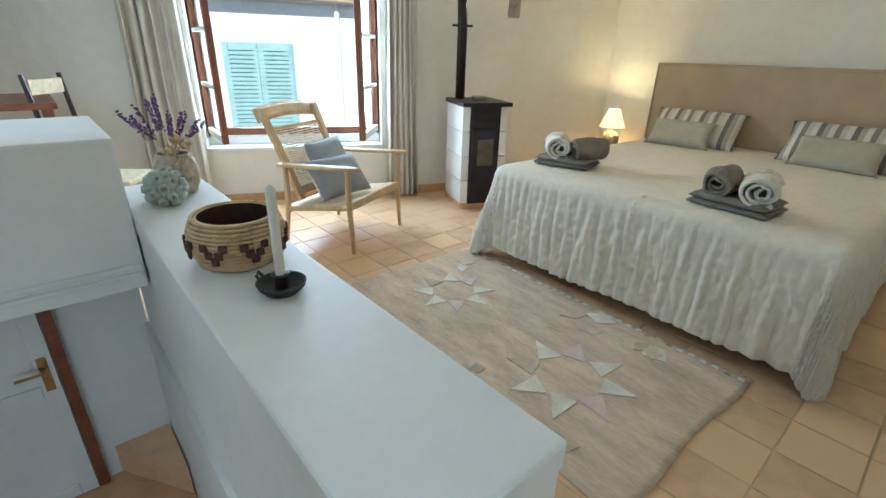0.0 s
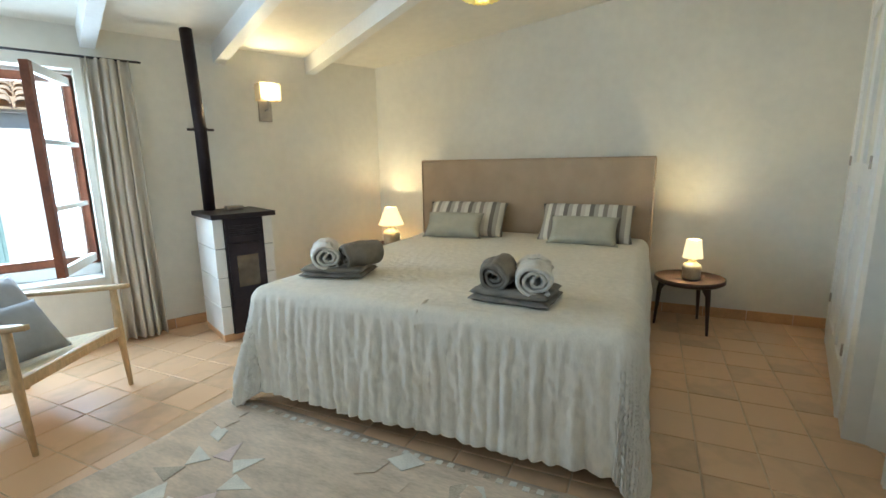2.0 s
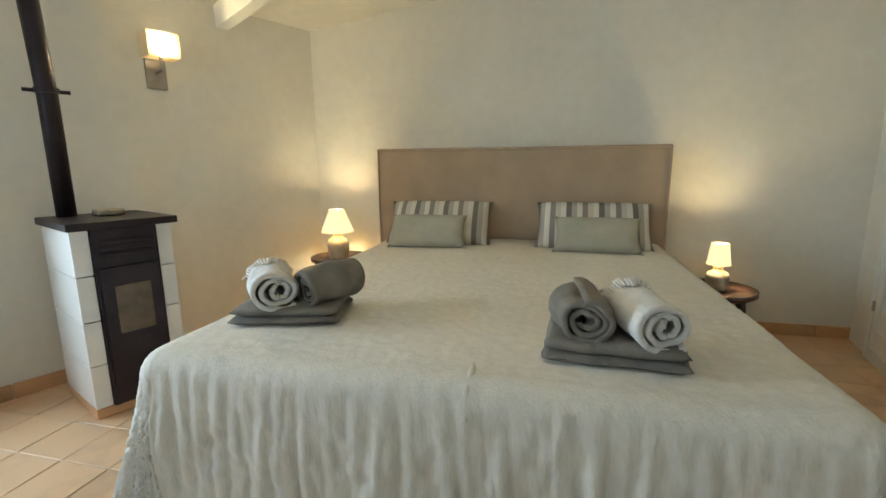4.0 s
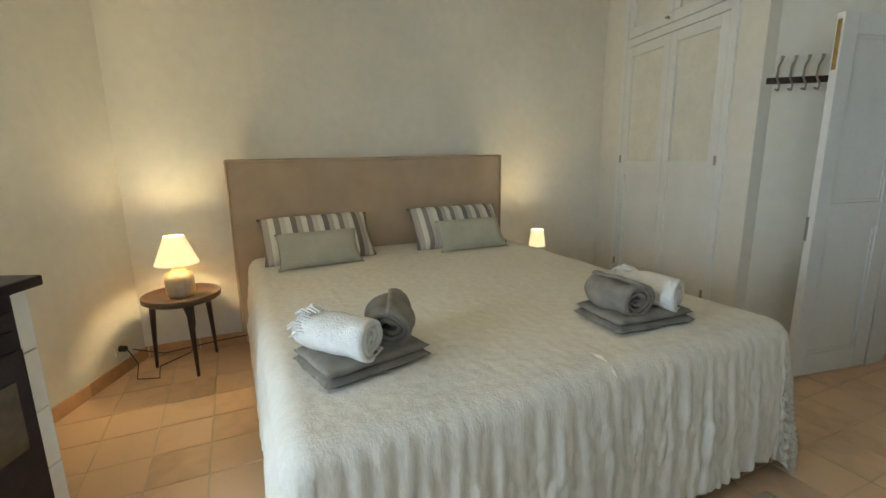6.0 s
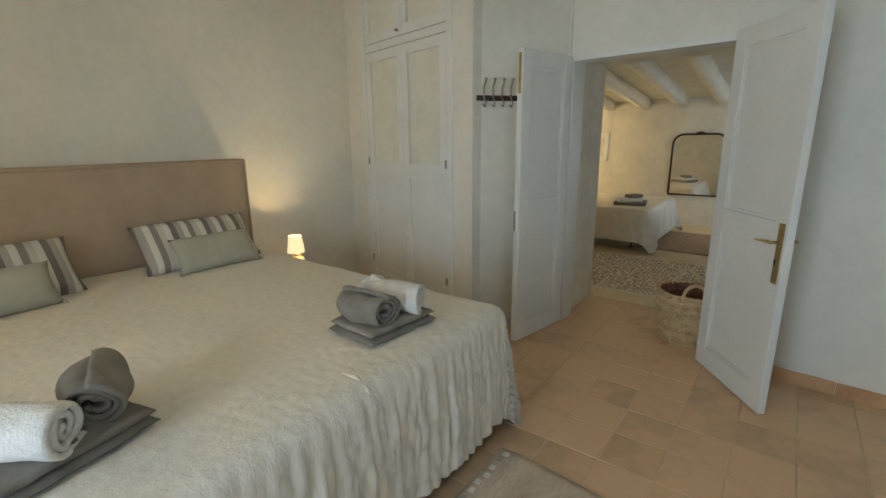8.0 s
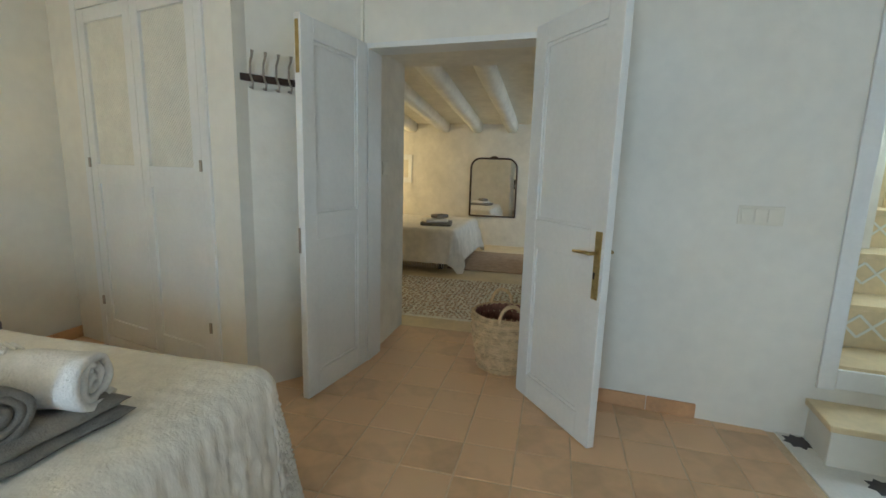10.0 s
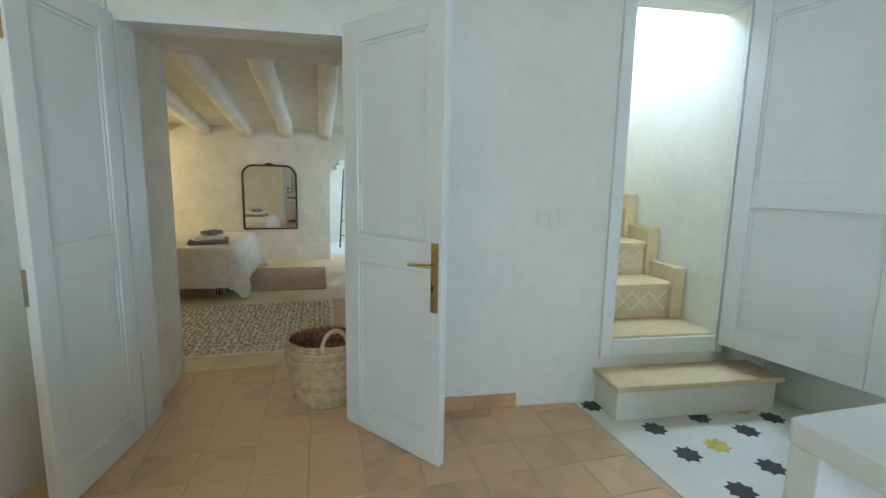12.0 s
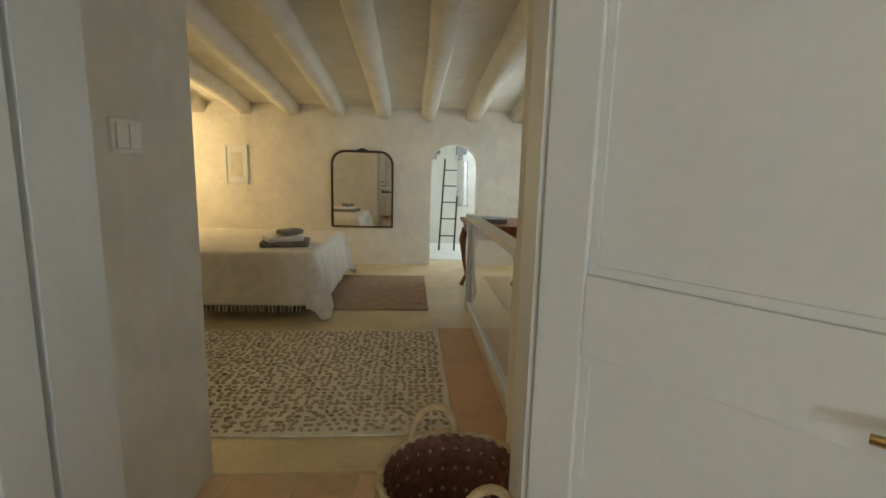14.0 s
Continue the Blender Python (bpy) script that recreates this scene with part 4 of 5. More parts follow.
lo = [bm.verts.new((x, y, -0.848)) for x, y in tri]
hi = [bm.verts.new((x, y, -0.67)) for x, y in tri]
bm.faces.new(lo), bm.faces.new(hi)
for k in range(3):
    bm.faces.new((lo[k], lo[(k + 1) % 3], hi[(k + 1) % 3], hi[k]))
part("winder", bm, TERRA, ss, "triangular terracotta winder")
ld = thing("door_4", "white panelled door at the foot of the stairwell", "door", pose(-0.375, -5.33, -0.845, 0, 0, 90), kind="structure")
part("stile", box(0, 0.07, -0.02, 0.02, 0, 1.25, None, 0.004), PAINT, ld)
part("stile", box(0.63, 0.70, -0.02, 0.02, 0, 1.25, None, 0.004), PAINT, ld)
for z in (0.0, 0.62, 1.18):
    part("rail", box(0.071, 0.629, -0.019, 0.019, z, z + 0.07, None, 0.004), PAINT, ld)
part("panel", box(0.071, 0.629, -0.006, 0.006, 0.07, 1.18), PAINT, ld)
part("jamb", box(0.705, 0.75, -0.024, 0.0, 0, 1.25, None, 0.004), MAHOG, ld, "brown wooden door lining")
pl = part("lock_plate", box(0.645, 0.68, -0.026, -0.0205, 0.66, 0.84, None, 0.003), BRASS, ld, "brass lock plate")
part("handle", tube([(0.66, -0.024, 0.78), (0.66, -0.065, 0.78), (0.56, -0.065, 0.78)], 0.008, 8), BRASS, pl, "", True)

# ---- things on the bench ----
bs = thing("basket", "round coiled straw basket with dark stepped pattern", "basket", Matrix.Translation((0.70, -4.04, BZ)))
prof = [(0, 0.0), (0.10, 0.0), (0.128, 0.03), (0.138, 0.07), (0.130, 0.115), (0.112, 0.145), (0.105, 0.145), (0.12, 0.11), (0.127, 0.07), (0.118, 0.03), (0.09, 0.012), (0, 0.012)]
part("body", lathe(prof, 48), STRAW, bs, "", True)
for k in range(13):
    bm = bmesh.new()
    rr = 0.104 + 0.036 * math.sin(math.pi * (0.12 + 0.72 * k / 12))
    tube([((rr - 0.002) * math.cos(a), (rr - 0.002) * math.sin(a), 0.008 + 0.0113 * k) for a in np.linspace(0, 2 * math.pi, 40)], 0.006, 5, bm)
    part("coil", bm, STRAW, bs, "", True)
for j in range(8):
    bm = bmesh.new()
    for k in range(5):
        a = 2 * math.pi * j / 8 + (k - 2) * 0.10
        z = 0.045 + 0.020 * abs(k - 2)
        rr = 0.106 + 0.036 * math.sin(math.pi * (0.12 + 0.72 * z / 0.143)) + 0.003
        box(-0.004, 0.004, -0.012, 0.012, -0.012, 0.012, bm, 0.003, pose(rr * math.cos(a), rr * math.sin(a), z, 0, 0, math.degrees(a)), 1)
    part("pattern", bm, STRAWD, bs, "dark brown stepped motif")
part("inside", lathe([(0, 0.014), (0.088, 0.015), (0.115, 0.04), (0.124, 0.07), (0.117, 0.11), (0.104, 0.144)], 40), STRAWD, bs)

cn = thing("candle_holder", "black iron chamberstick with tall ivory candle", "candle holder", Matrix.Translation((0.99, -4.03, BZ)))
part("dish", lathe([(0, 0.0), (0.045, 0), (0.062, 0.018), (0.066, 0.03), (0.062, 0.03), (0.056, 0.016), (0, 0.01)], 32), BLACK, cn, "", True)
part("cup", lathe([(0.017, 0.01), (0.02, 0.045), (0.026, 0.05), (0.02, 0.052), (0, 0.05)], 20), BLACK, cn, "", True)
part("handle", tube([(-0.06, -0.02, 0.02), (-0.085, -0.03, 0.032), (-0.092, -0.035, 0.02), (-0.08, -0.03, 0.006), (-0.055, -0.02, 0.012)], 0.005, 8), BLACK, cn, "", True)
part("candle", lathe([(0.013, 0.04), (0.013, 0.285), (0.004, 0.295), (0, 0.293)], 18), WAX, cn, "ivory wax candle", True)

vs_ = thing("vase", "knobbly beige ceramic vase holding dried flowers", "vase", Matrix.Translation((-0.17, -4.01, BZ)) @ Matrix.Diagonal((0.66, 0.66, 0.68, 1)))
part("body", sheet(lambda u, v: ((lambda r, a, z: ((r + 0.008 * max(0, math.sin(a * 12) * math.sin(z * 110))) * math.cos(a), (r + 0.008 * max(0, math.sin(a * 12) * math.sin(z * 110))) * math.sin(a), z))(0.06 + 0.075 * math.sin(math.pi * (0.15 + 0.72 * v)) ** 0.8, 2 * math.pi * u, 0.26 * v)), 72, 40, 0.006), STONEV, vs_, "", True)
fl_ = thing("dried_flowers", "dried lavender sprigs and seed heads standing in the vase", "dried flowers", Matrix.Translation((-0.17, -4.01, BZ)) @ Matrix.Diagonal((0.8, 0.8, 0.74, 1)))
for k in range(16):
    a, tilt = random.uniform(0, 6.28), random.uniform(0.1, 0.75)
    top = Vector((0.42 * tilt * math.cos(a), 0.42 * tilt * math.sin(a), 0.46 + random.uniform(0, 0.12) - 0.12 * tilt))
    stem = part("sprig", tube([(0, 0, 0.10), (0.03 * math.cos(a), 0.03 * math.sin(a), 0.25), top], 0.002, 4), DRIED, fl_)
    bm = bmesh.new()
    base = Vector((0.03 * math.cos(a), 0.03 * math.sin(a), 0.25))
    for j in range(34):
        p = base.lerp(top, 0.42 + 0.017 * j) + Vector((random.uniform(-1, 1), random.uniform(-1, 1), random.uniform(-1, 1))) * 0.009
        bmesh.ops.create_icosphere(bm, subdivisions=1, radius=random.uniform(0.0045, 0.0085), matrix=Matrix.Translation(p))
    part("blossom", bm, LAVEN, stem, "purple dried blossoms")
for p in ((0.02, -0.10, 0.35), (0.09, 0.05, 0.30), (-0.03, 0.03, 0.31), (0.1, -0.03, 0.27)):
    bm = bmesh.new()
    bmesh.ops.create_icosphere(bm, subdivisions=3, radius=0.030)
    for v in bm.verts:
        v.co *= 1 + 0.25 * noise.noise(v.co * 90)
        v.co += Vector(p)
    part("seed_head", bm, DRIED, fl_)
sh = thing("barnacle_vase", "pale green ceramic vase covered in barnacle cups", "ornament", Matrix.Translation((-0.02, -4.09, BZ)))
bm = bmesh.new()
bmesh.ops.create_uvsphere(bm, u_segments=20, v_segments=14, radius=0.062, matrix=Matrix.Translation((0, 0, 0.064)))
part("body", bm, SHELL, sh, "", True)
for k in range(34):
    z = 1 - 2 * (k + 0.5) / 34
    a = k * 2.399
    if z < -0.75:
        continue
    nrm = Vector((math.sqrt(1 - z * z) * math.cos(a), math.sqrt(1 - z * z) * math.sin(a), z))
    mm = Matrix.Translation(Vector((0, 0, 0.064)) + nrm * 0.058) @ nrm.to_track_quat("Z", "Y").to_matrix().to_4x4()
    part("cup", lathe([(0.020, 0), (0.021, 0.012), (0.015, 0.026), (0.010, 0.027), (0.010, 0.01), (0, 0.008)], 10, None, mm), SHELL, sh, "", True)

# chair and desk behind the bulkhead
dc = thing("desk_chair", "dark wooden chair with woven rush back rail", "chair", pose(-1.75, -4.12, 0, 0, 0, 55))
for y in (-0.17, 0.17):
    part("leg", tube([(-0.17, y, 0), (-0.19, y, 0.45), (-0.26, y, 1.12)], [0.015, 0.018, 0.014], 8), DARKW, dc)
    part("leg", tube([(0.19, y, 0), (0.19, y, 0.45)], 0.017, 8), DARKW, dc)
part("seat", box(-0.20, 0.21, -0.19, 0.19, 0.43, 0.47, None, 0.012), CORD, dc, "woven rush seat")
part("back_rail", box(-0.262, -0.238, -0.155, 0.155, 1.0, 1.09, None, 0.006), CORD, dc, "woven rush back rail")
dk = thing("desk", "brown wooden desk against the wall", "desk", pose(-2.2, -4.75, 0, 0, 0, 0))
part("top", box(-0.3, 0.5, -0.55, 0.45, 0.92, 0.96, None, 0.006), MAHOG, dk)
for x in (-0.26, 0.46):
    for y in (-0.5, 0.4):
        part("leg", box(x - 0.025, x + 0.025, y - 0.025, y + 0.025, 0, 0.919, None, 0.004), MAHOG, dk)

# south window opening, out of view, added to go with the fill lamp
w2 = thing("added_window", "unseen white wooden window added to the south wall", "window", Matrix(), kind="structure")
for b4 in ((-1.5, -1.44, 0.85, 2.0), (-0.36, -0.3, 0.85, 2.0), (-1.44, -0.36, 0.85, 0.91), (-1.44, -0.36, 1.94, 2.0), (-0.93, -0.87, 0.91, 1.94)):
    part("window_frame", box(b4[0] + 0.002, b4[1] - 0.002, -5.55, -5.5, b4[2] + 0.002, b4[3] - 0.002, None, 0.004), PAINT, w2)

# ---- passage and second room ----
wall("wall_passage_north", Matrix(), [(3.40, 4.16, -0.1, 2.3)], -1.86, -1.5, PLASTER2, "white lime-plastered side of the deep doorway")
wall("wall_passage_south", Matrix(), [(3.50, 4.20, -0.1, 2.3)], -3.30, -3.025, PLASTER2, "white lime-plastered side of the deep doorway")
wall("wall_passage_top", Matrix(), [(3.49, 4.19, 1.99, 2.9)], -3.024, -1.861, PLASTER2, "white lime-plastered lintel of the deep doorway")
switch(pose(3.72, -1.86, 1.245), 2, "double ivory light switch in the deep doorway")


def ceil2(x):
    return 2.42 - 0.10 * (x - 4.2)


RX = 8.45
wall("wall_second_far", pose(RX, 2.0, 0, 0, 0, -90), [(0, 4.87, -0.1, 2.2), (5.49, 7.2, -0.1, 2.2)], 0, 0.3, PLASTER2, "uneven white lime-plastered far wall")
bm = bmesh.new()
arch = []
for k in range(13):
    a = math.pi * k / 12
    arch.append((-3.18 + 0.31 * math.cos(a) * 1.0, 1.30 + 0.27 * math.sin(a)))
for (ya, za), (yb, zb) in zip(arch, arch[1:]):
    vs = [bm.verts.new((x, y, z)) for x in (RX, RX + 0.3) for y, z in ((ya, za), (yb, zb), (yb, 2.2), (ya, 2.2))]
    bm.faces.new(vs[:4]), bm.faces.new(vs[4:]), bm.faces.new((vs[0], vs[1], vs[5], vs[4]))
tagged(part("wall_arch", bm, PLASTER2), "rounded arch over the bathroom doorway", "wall", kind="structure")
wall("wall_second_north", Matrix(), [(4.16, 8.8, -0.1, 2.5)], 0.8, 1.0, PLASTER2, "white lime-plastered wall of the second room")
wall("wall_second_west", Matrix(), [(3.9, 4.16, -0.1, 2.6)], -1.5, 0.8, PLASTER2, "white lime-plastered wall of the second room")
wall("wall_second_west_south", Matrix(), [(3.9, 4.2, -0.1, 2.6)], -4.6, -3.301, PLASTER2, "white lime-plastered wall of the second room")
wall("wall_second_south", Matrix(), [(4.0, 6.75, -0.1, 2.6), (7.65, 8.45, -0.1, 2.6), (6.75, 7.65, -0.1, 0.85), (6.75, 7.65, 1.7, 2.6)], -4.85, -4.6, PLASTER2, "white lime-plastered wall of the second room")
bm = bmesh.new()
vs = [bm.verts.new((x, y, ceil2(x) + dz)) for dz in (0, 0.1) for x, y in ((3.9, -4.9), (8.8, -4.9), (8.8, 1.0), (3.9, 1.0))]
bmesh.ops.convex_hull(bm, input=vs)
tagged(part("ceiling_second_room", bm, PLASTER2), "cream plastered ceiling of the second room", "ceiling", kind="structure")
for k in range(10):
    y = -4.52 + 0.565 * k
    bm = bmesh.new()
    rings = []
    for i in range(9):
        x = 4.1 + (RX - 4.1) * i / 8
        w = 0.095 + 0.010 * noise.noise(Vector((x * 2, y, 0)))
        yy = y + 0.015 * noise.noise(Vector((x, y, 4)))
        rings.append([bm.verts.new((x, yy + w * c, ceil2(x) + 0.01 - 0.15 * d)) for c, d in ((-1, 0), (-0.95, 0.7), (-0.6, 1), (0.6, 1), (0.95, 0.7), (1, 0))])
    for a, b in zip(rings, rings[1:]):
        for j in range(5):
            bm.faces.new((a[j], a[j + 1], b[j + 1], b[j]))
    bm.faces.new(rings[0]), bm.faces.new(rings[-1])
    tagged(part("beam", bm, PLASTER2, None, "", True), "rounded whitewashed ceiling beam of the second room", "beam", group="second room beams", kind="structure")
bm = box(4.15, 8.8, -4.85, 1.0, -0.2, -0.008)
FLOOR2 = tagged(part("floor_second_room", bm, STONE), "smooth sandy stone floor of the second room", "floor", kind="structure")
part("border", box(4.31, 5.85, -3.10, -2.84, -0.007, 0.004), SKIRT, FLOOR2)
part("pebble_bed", box(4.40, 5.80, -2.83, 0.2, -0.007, 0.002), MORTAR, FLOOR2)

bm = bmesh.new()
ico = bmesh.new()
bmesh.ops.create_icosphere(ico, subdivisions=1, radius=1)
iv, ifc = [v.co.copy() for v in ico.verts], [[v.index for v in f.verts] for f in ico.faces]
ico.free()
verts, faces = [], []
nx, ny = 34, 50
for i in range(nx):
    for j in range(ny):
        cx = 4.42 + 1.36 * (i + 0.5 + random.uniform(-0.3, 0.3)) / nx
        cy = -2.81 + 2.05 * (j + 0.5 + random.uniform(-0.3, 0.3)) / ny
        a, sx, sy, sz = random.uniform(0, 3.14), random.uniform(0.014, 0.026), random.uniform(0.009, 0.016), random.uniform(0.006, 0.011)
        o = len(verts)
        for v in iv:
            x, y = v.x * sx, v.y * sy
            verts.append((cx + x * math.cos(a) - y * math.sin(a), cy + x * math.sin(a) + y * math.cos(a), 0.002 + v.z * sz))
        faces += [[o + q for q in f] for f in ifc]
bm.free()
me = bpy.data.meshes.new("pebbles")
me.from_pydata(verts, [], faces)
me.materials.append(PEBBLE)
me.polygons.foreach_set("use_smooth", [True] * len(me.polygons))
tagged(new("pebbles", me), "rounded river pebbles set in pale mortar", "pebbles", kind="stuff")

# second bed, with fringed spread
b2 = thing("bed", "bed under a cream fringed spread in the second room", "bed", Matrix.Translation((6.9, -0.85, 0)))
part("mattress", box(-0.72, 0.72, -0.92, 1.0, 0.30, 0.50, None, 0.05), LINEN, b2)
part("base", box(-0.70, 0.70, -0.90, 1.0, 0.12, 0.30, None, 0.02), DARKW, b2, "dark bed base")
for x in (-0.6, 0.6):
    for y in (-0.8, 0.9):
        part("leg", box(x - 0.03, x + 0.03, y - 0.03, y + 0.03, 0, 0.12), DARKW, b2)


def spread2(u, v):
    X, Y = (u - 0.5) * 2.36, v * 2.45
    hw, ln, r, top = 0.74, 1.98, 0.05, 0.525
    ox, oy = max(0, abs(X) - hw), max(0, Y - ln)
    drop = math.hypot(ox, oy) if ox and oy else max(ox, oy)
    k = min(drop / r, math.pi / 2)
    fall = min(r * (1 - math.cos(k)) + max(0, drop - r * math.pi / 2), top - 0.015)
    dx, dy = (ox / drop, oy / drop) if drop > 0 else (0, 0)
    al = X * dy + Y * dx
    out = r * math.sin(k) + 0.02 * noise.noise(Vector((al * 9, fall * 2, 2))) * min(1, fall / 0.2) + 0.10 * fall + (0.2 * fall if ox and oy else 0)
    return (math.copysign(min(abs(X), hw) + dx * out, X), 1.02 - min(Y, ln) - dy * out, top - fall)


part("bedspread", sheet(spread2, 90, 90, 0.004), LINEN, b2, "cream spread with knotted fringe", True)
bm = bmesh.new()
for k in range(60):
    y = -0.9 + 1.85 * k / 59
    tube([(-0.84, y, 0.125), (-0.845, y + random.uniform(-0.008, 0.008), 0.06)], [0.005, 0.003], 4, bm)
part("fringe", bm, LINEN, b2)
for dz, mt, m4, word in ((0.0, TOWELG, pose(6.55, -1.52, 0.53, 0, 0, 10), "olive-grey"), (0.05, TOWELW, pose(6.53, -1.50, 0.565, 0, 0, 30), "white"), (0.1, TOWELG, pose(6.58, -1.55, 0.62, 0, 0, 55), "olive-grey")):
    f = part("folded_towel", box(-0.17 + dz, 0.17 - dz, -0.20 + dz, 0.20 - dz, 0, 0.045, None, 0.018, None, 3), mt, None, "", True)
    f.matrix_world = m4
    tagged(f, "folded " + word + " towel stacked on the second bed", "towel", "stacked towels")

# mirror, print, rug, socket
mr = thing("wall_mirror", "tall arched mirror in dark carved wooden frame", "mirror", pose(RX, 0, 0))
ml, mrr, mz0, mz1 = -1.62, -2.36, 0.50, 1.43


def mirror_outline(grow):
    out = [(ml + grow, mz0 - grow), (ml + grow, mz1 - 0.15)]
    for k in range(1, 9):
        a = math.pi - math.pi / 2 * k / 8
        out.append((ml - 0.15 - (0.15 + grow) * math.cos(a), mz1 - 0.15 + (0.15 + grow) * math.sin(a)))
    for k in range(0, 9):
        a = math.pi / 2 - math.pi / 2 * k / 8
        out.append((mrr + 0.15 - (0.15 + grow) * math.cos(a), mz1 - 0.15 + (0.15 + grow) * math.sin(a)))
    out.append((mrr - grow, mz0 - grow))
    return out


bm = bmesh.new()
bm.faces.new([bm.verts.new((-0.012, y, z)) for y, z in mirror_outline(0.0)])
thicken(bm, 0.004)
part("mirror_glass", bm, MIRROR, mr, "silvered mirror glass")
ol = mirror_outline(0.012)
part("frame", tube([(-0.018, y, z) for y, z in ol + [ol[0]]], 0.016, 8), DARKW, mr, "", True)
part("crest", lathe([(0, 0), (0.09, 0.005), (0.07, 0.025), (0.03, 0.045), (0, 0.05)], 16, None, Matrix.Translation((-0.018, -1.99, mz1 + 0.005)), 0.18, 1.0), DARKW, mr, "carved crest", True)
pc = thing("framed_print", "small pale print in a white frame", "picture", pose(RX, -0.43, 1.24))
for b4 in ((-0.14, -0.115, -0.24, 0.24), (0.115, 0.14, -0.24, 0.24), (-0.114, 0.114, -0.24, -0.215), (-0.114, 0.114, 0.215, 0.24)):
    part("frame", box(-0.025, 0, *b4, None, 0.003), PAINT, pc)
part("mount", box(-0.010, -0.001, -0.114, 0.114, -0.214, 0.214), PAINT, pc)
part("print", box(-0.013, -0.0105, -0.07, 0.07, -0.15, 0.15), PICT, pc)
j = part("rug", sheet(lambda u, v: (6.35 + 1.35 * u, -2.78 + 1.06 * v, 0.004 + 0.002 * math.sin(40 * u)), 40, 8, 0.008), JUTE)
tagged(j, "brown flatwoven rug in front of the mirror", "rug")
switch(pose(RX, -2.58, 0.95, 0, 0, -90), 2, "ivory light switch beside the mirror")
s2 = thing("wall_socket", "double ivory socket low on the far wall", "socket", pose(RX, -2.64, 0.19, 0, 0, -90))
part("plate", box(-0.12, 0.12, -0.009, 0, -0.04, 0.04, None, 0.004), SWITCH, s2)
for x in (-0.06, 0.06):
    part("recess", lathe([(0.022, 0), (0.022, 0.003), (0, 0.003)], 14, None, pose(x, -0.009, 0, 90, 0, 0)), LATTICE, s2)

# straw basket in the passage
b3 = thing("storage_basket", "large woven straw basket with two loop handles", "basket", Matrix.Translation((3.61, -2.75, 0)))
bm = bmesh.new()
for k in range(22):
    z = 0.012 + 0.0165 * k
    rr = 0.165 + 0.045 * min(1, z / 0.25) + 0.004 * math.sin(k * 1.7)
    tube([((rr + 0.004 * math.sin(a * 30 + k * math.pi)) * math.cos(a), (rr + 0.004 * math.sin(a * 30 + k * math.pi)) * math.sin(a), z + 0.002 * math.sin(a * 7 + k)) for a in np.linspace(0, 2 * math.pi, 90)], 0.0105, 5, bm)
part("weave", bm, STRAW, b3, "", True)
# lining colour has the shade inside the basket mixed into its reddish brown
part("inside", lathe([(0, 0.01), (0.155, 0.012), (0.196, 0.25), (0.197, 0.36)], 32), mat("shadowed_brown_straw_lining", (0.24, 0.11, 0.075), 0.95, 0, 0.3, 30, 120, 0.6), b3, "straw lining, brown darkened by the basket's inner shade")
for sg in (-1, 1):
    part("handle", tube([(0.07 * math.cos(a), sg * 0.20, 0.36 + 0.095 * math.sin(a)) for a in np.linspace(-0.3, math.pi + 0.3, 16)], 0.012, 8), STRAW, b3, "", True)
b3.rotation_euler = (0, 0, radians(-75))

# glazed balustrade with a writing table behind
rl = thing("balustrade", "white-framed glass balustrade beside the pebbled floor", "railing", Matrix())
for x in (4.50, 6.30):
    part("post", box(x, x + 0.06, -3.16, -3.10, 0, 0.80, None, 0.004), PAINT, rl)
part("handrail", box(4.48, 6.38, -3.17, -3.09, 0.801, 0.85, None, 0.006), PAINT, rl)
part("rail", box(4.561, 6.299, -3.155, -3.105, 0.04, 0.09, None, 0.004), PAINT, rl)
part("pane", box(4.561, 6.299, -3.133, -3.127, 0.091, 0.80), GLASS, rl)
wt = thing("writing_table", "carved mahogany table with cabriole legs", "table", Matrix.Translation((6.95, -3.42, 0)))
part("top", box(-0.5, 0.4, -0.4, 0.28, 0.70, 0.735, None, 0.01), MAHOG, wt)
part("apron", box(-0.46, 0.36, -0.36, 0.24, 0.60, 0.699, None, 0.01), MAHOG, wt)
for x in (-0.44, 0.34):
    for y in (-0.34, 0.22):
        part("leg", tube([(x, y, 0.62), (x, y + 0.03, 0.50), (x, y + 0.01, 0.3), (x, y - 0.02, 0.12), (x, y + 0.03, 0.0)], [0.04, 0.04, 0.022, 0.016, 0.024], 10), MAHOG, wt, "", True)
part("book", box(-0.25, 0.05, -0.1, 0.12, 0.736, 0.775, None, 0.004), GREY, wt)
c3 = part("curtain", sheet(lambda u, v: (6.5 + 0.22 * u, -4.57 + 0.03 * math.sin(u * 25), 1.75 - 1.1 * v), 50, 6, 0.003), CURT, None, "", True)
tagged(c3, "ivory linen curtain beside the small window", "curtain")

# bathroom behind the arch
wall("wall_bath_far", pose(10.4, 0, 0, 0, 0, -90), [(1.8, 5.2, -0.1, 2.4)], 0, 0.2, PLASTER, "bright white bathroom wall")
wall("wall_bath_north", Matrix(), [(8.75, 10.4, -0.1, 2.4)], -2.5, -2.3, PLASTER, "bright white bathroom wall")
wall("wall_bath_south", Matrix(), [(8.75, 10.4, -0.1, 2.4)], -4.8, -4.6, PLASTER, "bright white bathroom wall")
tagged(part("ceiling_bathroom", box(8.75, 10.6, -4.8, -2.3, 2.4, 2.5), PLASTER), "white bathroom ceiling", "ceiling", kind="structure")
tagged(part("floor_bathroom", box(8.80, 10.4, -4.7, -2.4, -0.2, 0.0), CEMENT), "pale bathroom floor", "floor", kind="structure")
ldr = thing("towel_ladder", "dark wooden towel ladder leaning on the bathroom wall", "ladder", Matrix())
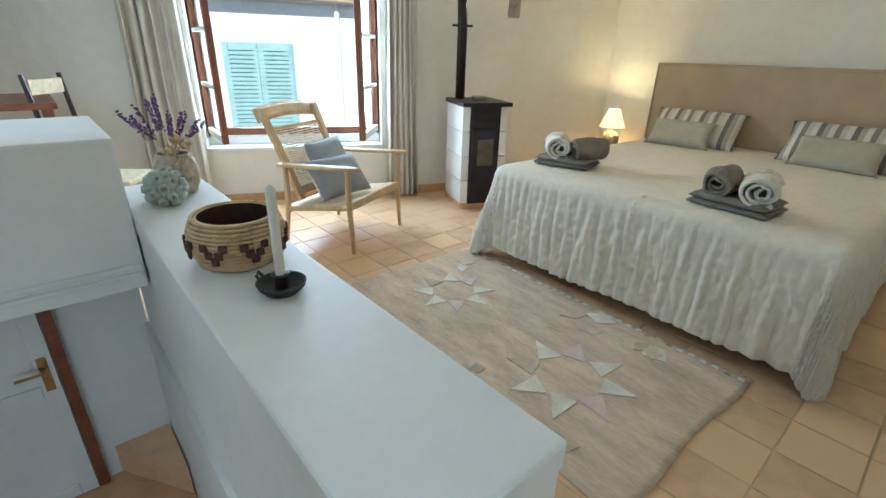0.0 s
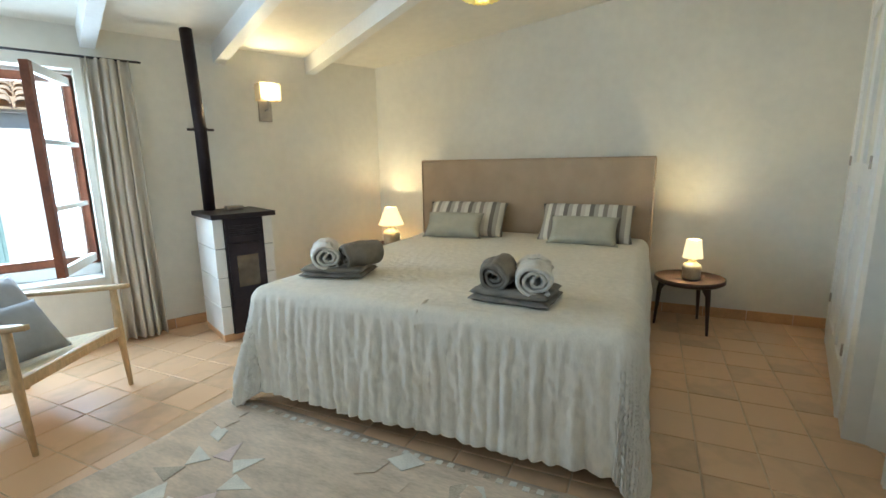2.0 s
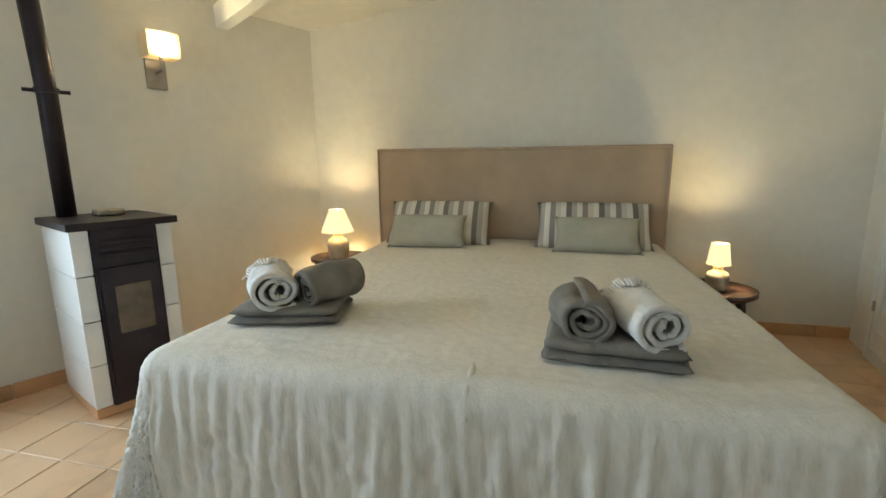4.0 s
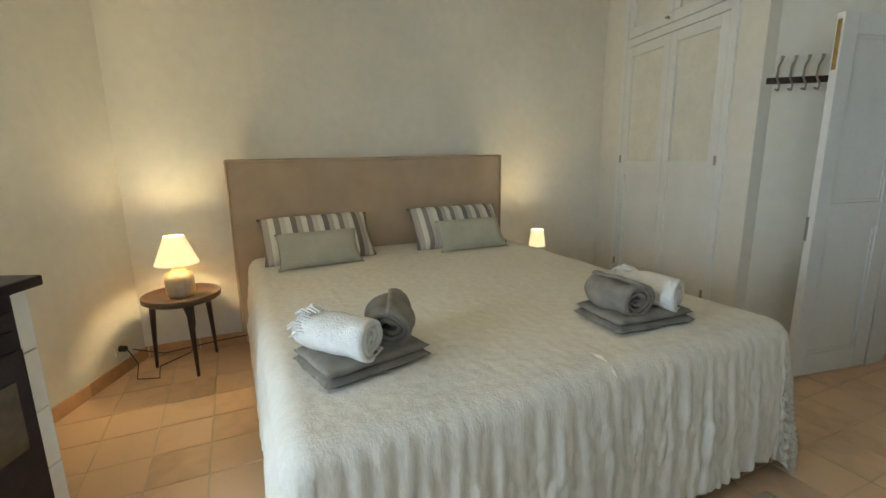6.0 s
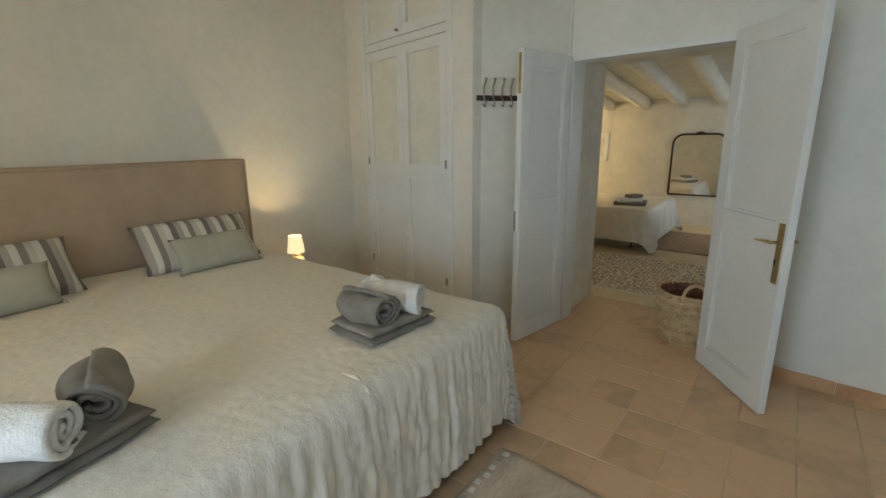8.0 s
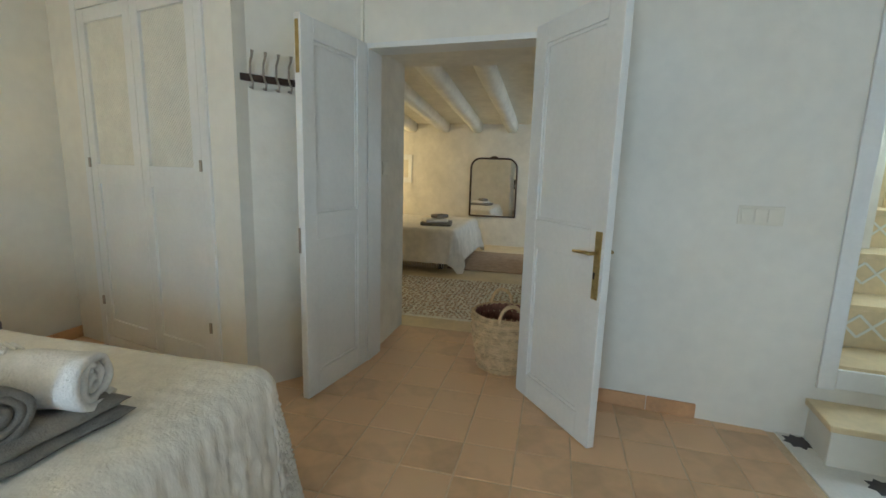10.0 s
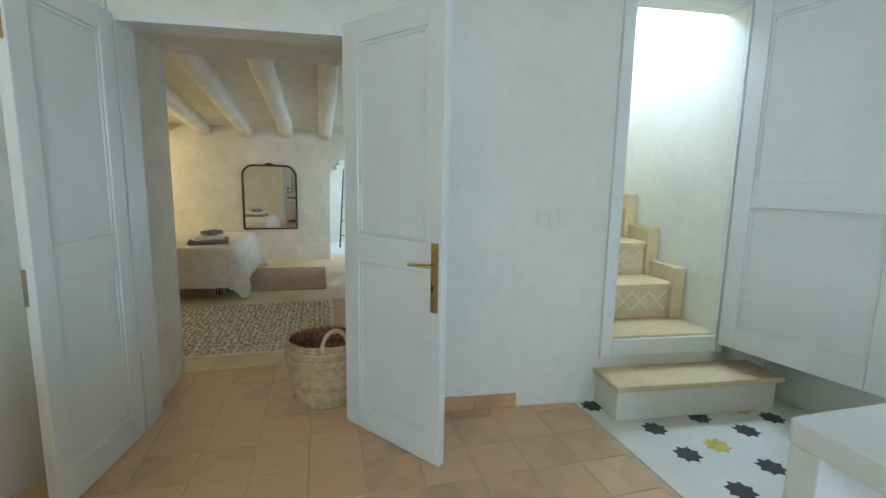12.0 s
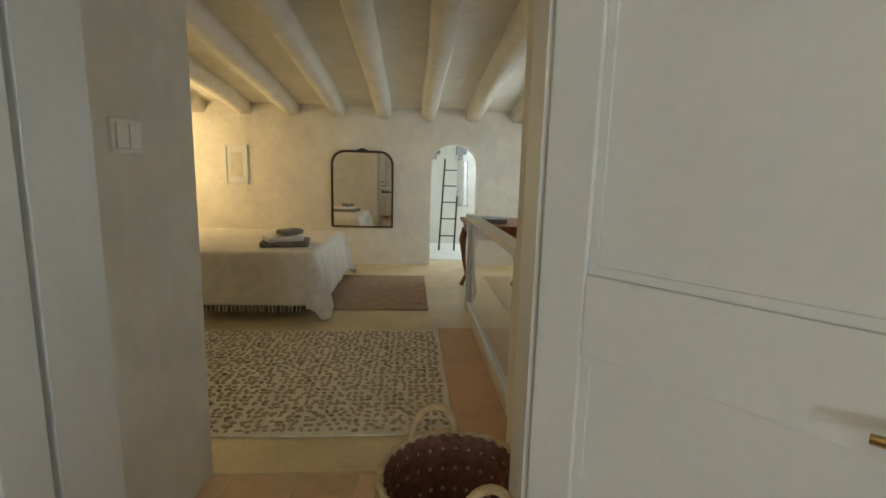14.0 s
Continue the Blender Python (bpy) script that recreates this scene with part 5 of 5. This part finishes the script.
for y in (-3.06, -3.30):
    part("rail", tube([(9.6, y, 0), (10.36, y - 0.12, 1.45)], 0.015, 8), DARKW, ldr)
for k in range(5):
    f = 0.15 + 0.18 * k
    part("rung", tube([(9.6 + 0.76 * f, -3.06 - 0.12 * f, 1.45 * f), (9.6 + 0.76 * f, -3.30 - 0.12 * f, 1.45 * f)], 0.010, 8), DARKW, ldr)
t9 = part("hanging_towel", sheet(lambda u, v: (10.12 + 0.03 * math.sin(9 * u) - 0.12 * v, -3.36 - 0.2 * u, 1.42 - 0.75 * v), 14, 14, 0.012), TOWELW, None, "", True)
tagged(t9, "white towel hanging from the towel ladder", "towel")
for y in (-3.0, -3.45):
    w5 = thing("wall_sconce", "square grey wall lamp on the bathroom wall", "wall lamp", pose(10.4, y, 1.5), "bathroom lamps")
    part("plate", box(-0.02, 0, -0.04, 0.04, -0.06, 0.06, None, 0.003), STEEL, w5)
    part("arm", tube([(-0.02, 0, 0), (-0.09, 0, 0), (-0.09, 0, 0.03)], 0.008, 6), STEEL, w5)
    part("shade", box(-0.15, -0.03, -0.085, 0.085, 0.03, 0.16, None, 0.004), GREY, w5)

# ---- outside the window ----
tagged(part("ground", box(-300, 300, -300, 300, -4.2, -4.0), ASPH), "grey street far below the window", "street", kind="structure")
OM = WM @ Matrix.Translation((-3.35, 5.4, 0.15))
hs = thing("house", "whitewashed neighbouring house with clay tile eaves", "house", OM)
part("wall", box(-7, 6, 0, 4, -4, 1.98), RENDER, hs)
for x0 in (-1.02, 2.4):
    w = part("window", box(x0, x0 + 1.24, -0.02, 0.05, -0.35, 1.25, None, 0.004), SHUT, hs, "closed shutters")
    for k in range(2):
        lx = x0 + 0.04 + 0.6 * k
        part("stile", box(lx, lx + 0.07, -0.05, -0.021, -0.33, 1.23), SHUT, w)
        part("stile", box(lx + 0.49, lx + 0.56, -0.05, -0.021, -0.33, 1.23), SHUT, w)
        for j in range(20):
            part("slat", box(lx + 0.07, lx + 0.49, -0.045, -0.021, 0, 0.05, None, 0, Matrix.Translation((0, 0, -0.31 + 0.075 * j))), SHUT, w)
part("drainpipe", tube([(1.05, -0.07, 1.95), (1.05, -0.07, -4)], 0.05, 10), RENDER, hs)
part("gutter", box(-7, 6, -0.16, -0.02, 1.93, 1.975), RENDER, hs)
bmr = sheet(lambda u, v: (-7 + 13 * u, -0.3 + 4.6 * v, 1.99 + 1.5 * v), 2, 2, 0.03)
roof = part("roof", bmr, ROOFT, hs)


def roof_tile(up):
    bm = bmesh.new()
    g = []
    for i in range(2):
        row = []
        for k in range(7):
            a = math.pi * k / 6
            r = 0.085 if i == 0 else 0.07
            row.append(bm.verts.new((r * math.cos(a), 0.42 * i, up * r * 0.75 * math.sin(a) + (0.03 if i == 0 else 0.0))))
        g.append(row)
    for k in range(6):
        bm.faces.new((g[0][k], g[0][k + 1], g[1][k + 1], g[1][k]))
    thicken(bm, 0.012)
    me = bpy.data.meshes.new("roof_tile")
    bm.to_mesh(me)
    bm.free()
    me.materials.append(ROOFT)
    return me


tile_me = roof_tile(1)
for i in range(34):
    for j in range(7):
        o = new("roof_tile", tile_me)
        o.parent = roof
        yy = -0.36 + 0.36 * j
        o.matrix_basis = pose(-3.6 + 0.215 * i + random.uniform(-0.015, 0.015), yy, 2.02 + 0.326 * (yy + 0.3) + random.uniform(0, 0.012), 18 + random.uniform(-2, 2), 0, random.uniform(-3, 3))

# ---- floor tiles of the bedroom, laid piece by piece ----
TS = 0.24
base = bmesh.new()
box(-TS / 2 + 0.003, TS / 2 - 0.003, -TS / 2 + 0.003, TS / 2 - 0.003, -0.008, 0.0, base, 0.0025, None, 1)
tile_m = bpy.data.meshes.new("tile")
base.to_mesh(tile_m)
base.free()
tile_m.materials.append(TERRA)


def west_x(y):
    return -0.62 + (y - 0.22) * 0.447


far = bmesh.new()
for i in range(-24, 6):
    for j in range(-19, 2):
        cx, cy = 3.05 + TS * i, 0.09 + TS * j
        if cx + TS / 2 < west_x(cy) - 0.05 or cx > 4.2 or cy - TS / 2 > 0.28 or cy < -5.5:
            continue
        if cy < -4.05 and cx > -0.45:
            continue
        if cx > 3.5 and not -3.2 < cy < -1.7:
            continue
        mm = pose(cx, cy, random.uniform(-0.001, 0.0012), random.uniform(-0.15, 0.15), random.uniform(-0.15, 0.15), random.uniform(-0.5, 0.5) + 90 * random.randrange(4))
        if cx < -0.8 or cy > -0.1 or (0.3 < cx < 1.7 and cy > -1.9):
            box(-TS / 2 + 0.003, TS / 2 - 0.003, -TS / 2 + 0.003, TS / 2 - 0.003, -0.008, 0.0, far, 0.0025, mm, 1)
            continue
        o = new("tile", tile_m)
        o.parent = FLOOR
        o.matrix_basis = mm
TERRA2 = mat("terracotta_tile_joined", (0.62, 0.41, 0.235), 0.33, 0, 0.15, 3, 14, 0.08, rand=0.5, island=True)
tagged(part("outer_tiles", far, TERRA2, FLOOR), kind="stuff")
